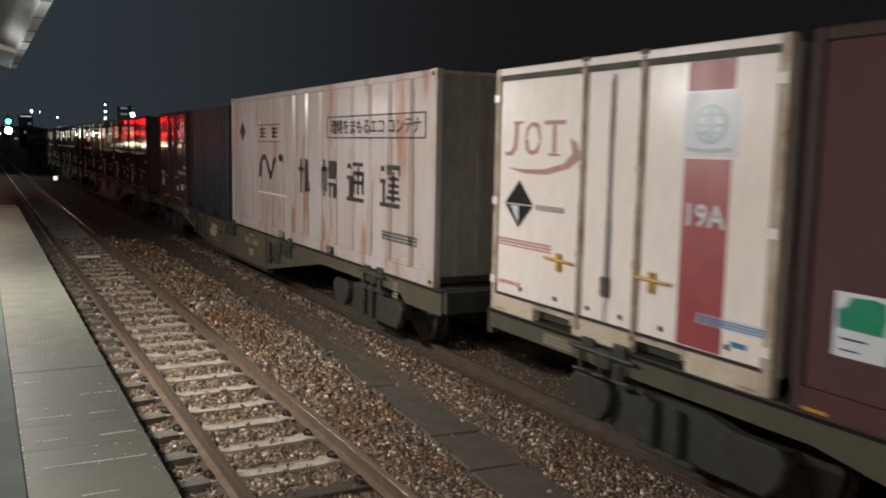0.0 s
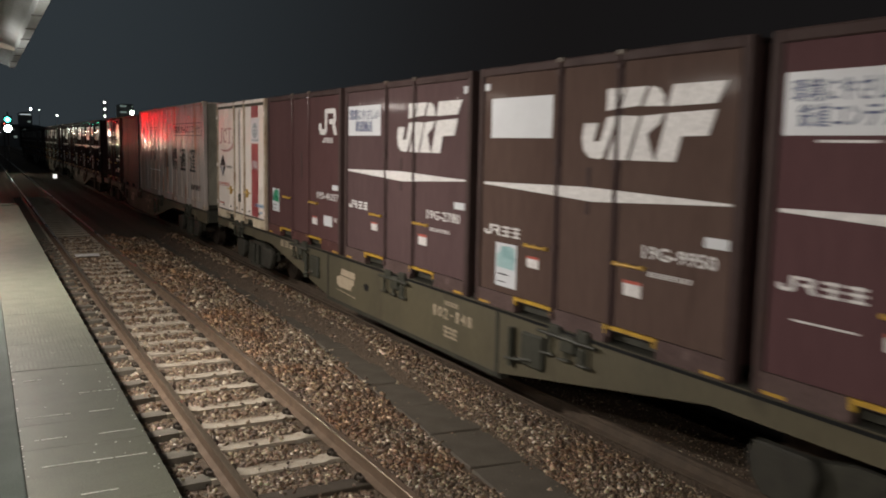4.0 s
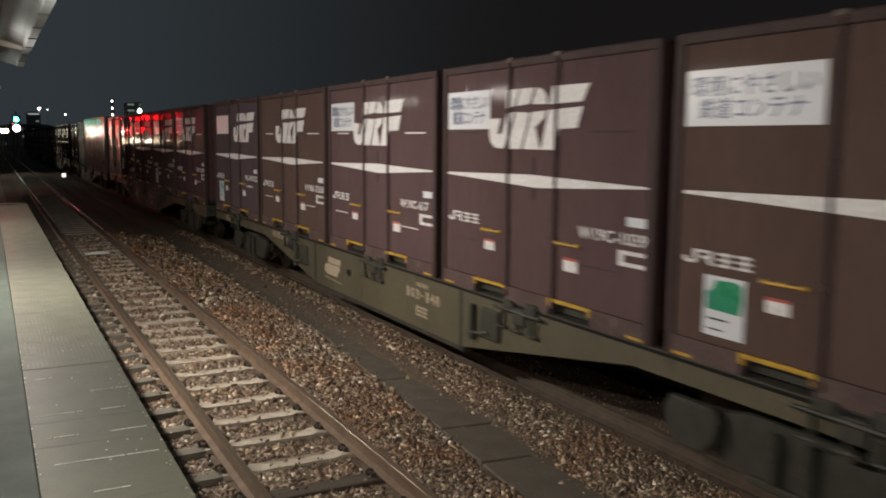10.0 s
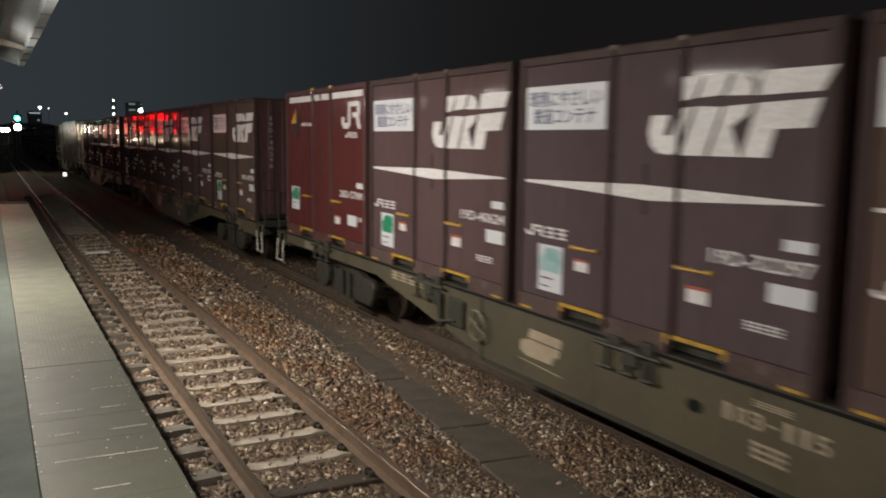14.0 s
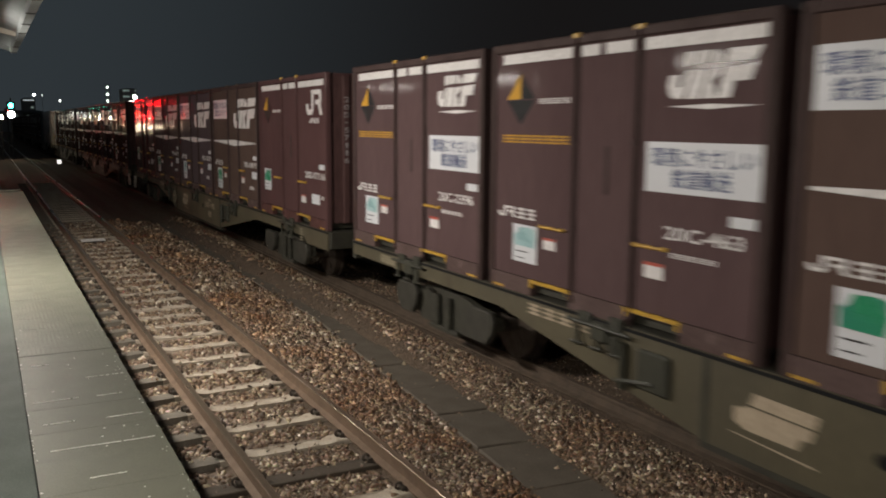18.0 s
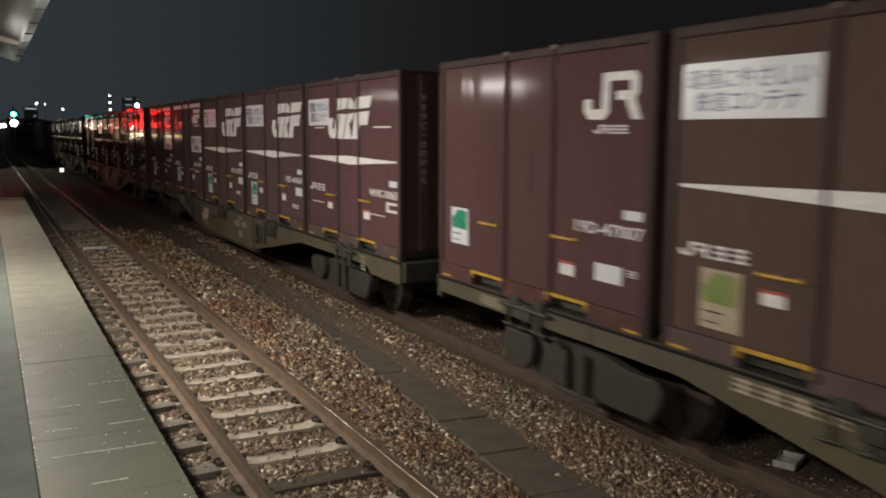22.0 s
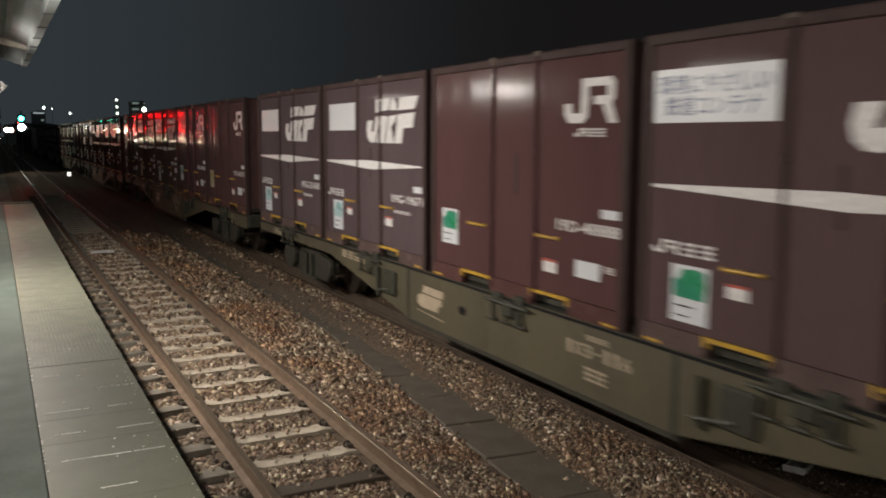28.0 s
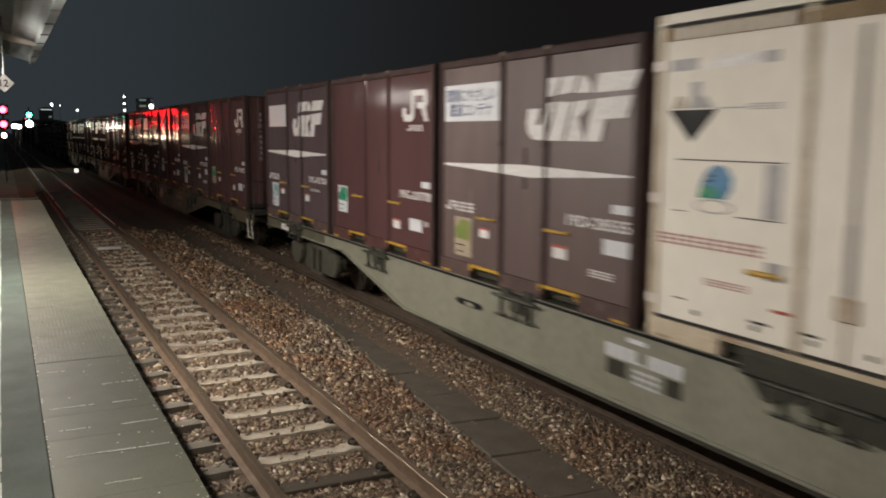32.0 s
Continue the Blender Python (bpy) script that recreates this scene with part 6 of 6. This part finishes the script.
        flat("small_print", glyph_bars(10.95, 0.83, 11.3, 0.88, 3, 2), M_CREAM, ob, length=WL, x=X)
        flat("small_print", glyph_bars(10.95, 0.45, 11.28, 0.58, 3, 8), M_CREAM, ob, length=WL, x=X)
    if not grey:
        for i in range(4):
            flat("allotment_character", glyph_bars(4.64 + 0.26 * i, 0.825, 4.89 + 0.26 * i, 0.935, 1, 9 + i), M_CREAM, ob, "cream stencilled character", length=WL, x=X)
    flat("end_plate", [rect(1.0, 0.825, 1.45, 0.855), rect(1.0, 0.862, 1.45, 0.892), rect(1.0, 0.899, 1.45, 0.93), rect(1.0, 0.855, 1.06, 0.90)], M_PRINT if grey else M_DULLCREAM, ob, "small slatted plate", length=WL, x=X - (0.005 if grey else 0))
    flat("end_plate", [rect(WL - 1.36, 0.70 + 0.046 * i, WL - 1.20, 0.735 + 0.046 * i) for i in range(5)], M_DULLCREAM, ob, "small slatted cream plate", length=WL, x=X)
    for on, s in ((ladder_front, 1), (ladder_back, -1)):
        if on:
            def steps():
                bm = bmesh.new()
                for a in (0.22, 0.56):
                    prism(bm, [(s * (h + a - 0.016), 0.44), (s * (h + a + 0.016), 0.44), (s * (h + a + 0.016 - 0.06), 0.82), (s * (h + a - 0.016 - 0.06), 0.82)], "x", -1.262, -1.236)
                rod(bm, (-1.25, s * (h + 0.20), 0.43), (-1.25, s * (h + 0.58), 0.43), 0.016, 8)
                return bm

            def bracket():
                return bmbox(-1.235, -1.19, *sorted((s * (h + a - 0.03), s * (h + a + 0.03))), 0.74, 0.93, bevel=0.004)
            for a in (0.16, 0.50):
                part("step_bracket", shared(("step_bracket", s, a, k), bracket, paint), None, ob)

            def grip():
                bm = rod(bmesh.new(), (-1.2, s * (h + 0.6), 0.96), (-1.2, s * (h + 0.6), 1.65), 0.016, 8)
                rod(bm, (-1.2, s * (h + 0.6), 1.65), (-0.9, s * (h + 0.6), 1.65), 0.016, 8)
                return rod(bm, (-0.9, s * (h + 0.6), 1.65), (-0.9, s * (h + 0.6), 0.96), 0.016, 8)
            part("grab_rail", shared(("grab_rail", s), grip, M_UNDER), None, ob)
            part("shunter_step", shared(("shunter_step", s), steps, M_STEPS), None, ob, "grubby white shunter's step")
            part("end_platform", shared(("end_platform", s), lambda: bmbox(-1.22, 1.22, *sorted((s * (h + 0.105), s * (h + 0.64))), 0.93, 0.965), M_UNDER), None, ob, "steel end platform")
    return place(ob, y, lift)


PITCH = 3.885


def slot(front, k):
    """Middle of the k-th container on the wagon whose first container begins at front."""
    return front - k * PITCH - CL / 2


# what each wagon carries, front to back
GREY_LIFT = 0.035   # the grey wagon rides a little higher
FA, FB, FC, FD, FE, FF, FG = 7.74, -12.635, -34.018, -54.393, -74.768, -95.143, -116.10
for f, num, kw in ((FA, "102-148", {"mark": -0.07}), (FB, "103-148", {"ladder_back": True}), (FC, "103-115", {"ladder_front": True, "mark": 0.33, "wheel": True, "hole": 10.38}), (FD, "102-115", {"mark": -0.17}),
                   (FE, "102-116", {"mark": -0.07}), (FF, "103-116", {"ladder_back": True, "mark": -0.18, "hole": 8.58}), (FG, "", {"grey": True, "lift": GREY_LIFT})):
    wagon(f - WL / 2, num, **kw)

container_white(slot(FA, 0), "stripe")
container_j(slot(FA, 1), "19D-46057")
tag_a = container_w(slot(FA, 2), "y", "", "19G-2780")
flat("corner_tag", [rect(3.53, 2.26, 3.61, 2.34)], M_STICKER, tag_a, "small white tag")
tag_b = container_w(slot(FA, 3), "b", "b", "19G-9950", paint=M_BROWN)
flat("corner_tag", [rect(0.11, 2.27, 0.20, 2.34)], M_STICKER, tag_b, "small white tag")
container_w(slot(FA, 4), "t", "", "V19C-5904", thin=True, paint=M_PLUM)
container_w(slot(FB, 0), "b", "b", "19G-059522", paint=M_VIOLET)
container_w(slot(FB, 1), "", "", "V19B-3260", thin=True, paint=M_BROWN)
container_w(slot(FB, 2), "t", "", "W19C-617", thin=True)
container_w(slot(FB, 3), "t", "", "W19C-1039", thin=True)
container_w(slot(FB, 4), "t", "g", "19D-40296", paint=M_BROWN)
container_band(slot(FC, 0), "20D-57091", "r")
container_w(slot(FC, 1), "t", "g", "19D-40624", paint=M_PURPLE)
container_w(slot(FC, 2), "t", "b", "19D-32297", paint=M_VIOLET)
container_w(slot(FC, 3), "t", "g", "19D-38977", paint=M_BROWN)
container_band(slot(FC, 4), "20D-57116", "m")
container_band(slot(FD, 0), "20C-2396", "p")
container_band(slot(FD, 1), "20C-463", "p")
container_w(slot(FD, 2), "t", "g", "19D-39057", paint=M_BROWN)
container_w(slot(FD, 3), "t", "g", "19D-40469")
container_w(slot(FD, 4), "t", "", "W19C-00065", thin=True, paint=M_PLUM)
container_j(slot(FE, 0), "19D-47007")
container_w(slot(FE, 1), "t", "o", "19D-26336", paint=M_BROWN)
container_w(slot(FE, 2), "t", "w", "19D-32604", paint=M_BROWN)
container_j(slot(FE, 3), "19D-44500", gloss=True)
container_j(slot(FE, 4), "19D-43310", eco="o")
container_w(slot(FF, 0), "b", "b", "19G-221808", paint=M_VIOLET)
container_w(slot(FF, 1), "b", "b", "19G-19671", paint=M_VIOLET)
container_j(slot(FF, 2), "19D-48888", gloss=True)
container_w(slot(FF, 3), "t", "g", "19D-30279")
container_j(slot(FF, 4), "19D-43435", eco="p", label=True)
container_w(slot(FG, 0), "b", "w", "19G-05706", paint=M_VIOLET)
container_j(slot(FG, 1), "19G-20778", gloss=True)
container_w(slot(FG, 2), "t", "o", "19D-28555", worn=True)
container_white(slot(FG, 3), "plain")
container_j(slot(FG, 4), "19D-44512")

# ahead of them: the long container, a blue one, and wagons that fade into the dark
wagon(18.49, "102-147", wheels=True)
container_long(9.07 + 9.41 / 2)
blue = ribbed_container(0, CL, M_BLUE, M_BLUE, "slate-blue ribbed steel freight container", 11)
place(blue, 18.75 + CL / 2, 1.002)
container_j(23.2 + CL / 2, "19D-41120")
for w in range(4):
    fy = 18.49 + 20.375 * (w + 1) + WL / 2
    wagon(fy - WL / 2, "103-147", wheels=False)
    for c in range(5):
        if (w * 5 + c) % 4 == 1:
            container_j(slot(fy, c), "")
        else:
            container_w(slot(fy, c), "t" if c % 2 else "b", "g", "")


def motions():
    """The train rolls forward, gathering speed; its wheels turn with it."""
    times = [float(t) for t in range(33)]
    for ob, y, z in MOVERS:
        walk(ob, [(t, pose(TRAIN_X, y + run(t), z)) for t in times])
    marks, last = [0], 0.0
    for f in range(1, 961):
        if run((f + 1) / FPS) - last > 0.56 or f == 960:
            marks.append(f)
            last = run(f / FPS)
    for ob, y, z in WHEELS:
        walk(ob, [(f / FPS, pose(0, y, z, -math.degrees(run(f / FPS) / 0.405), 0, 0)) for f in marks])


motions()
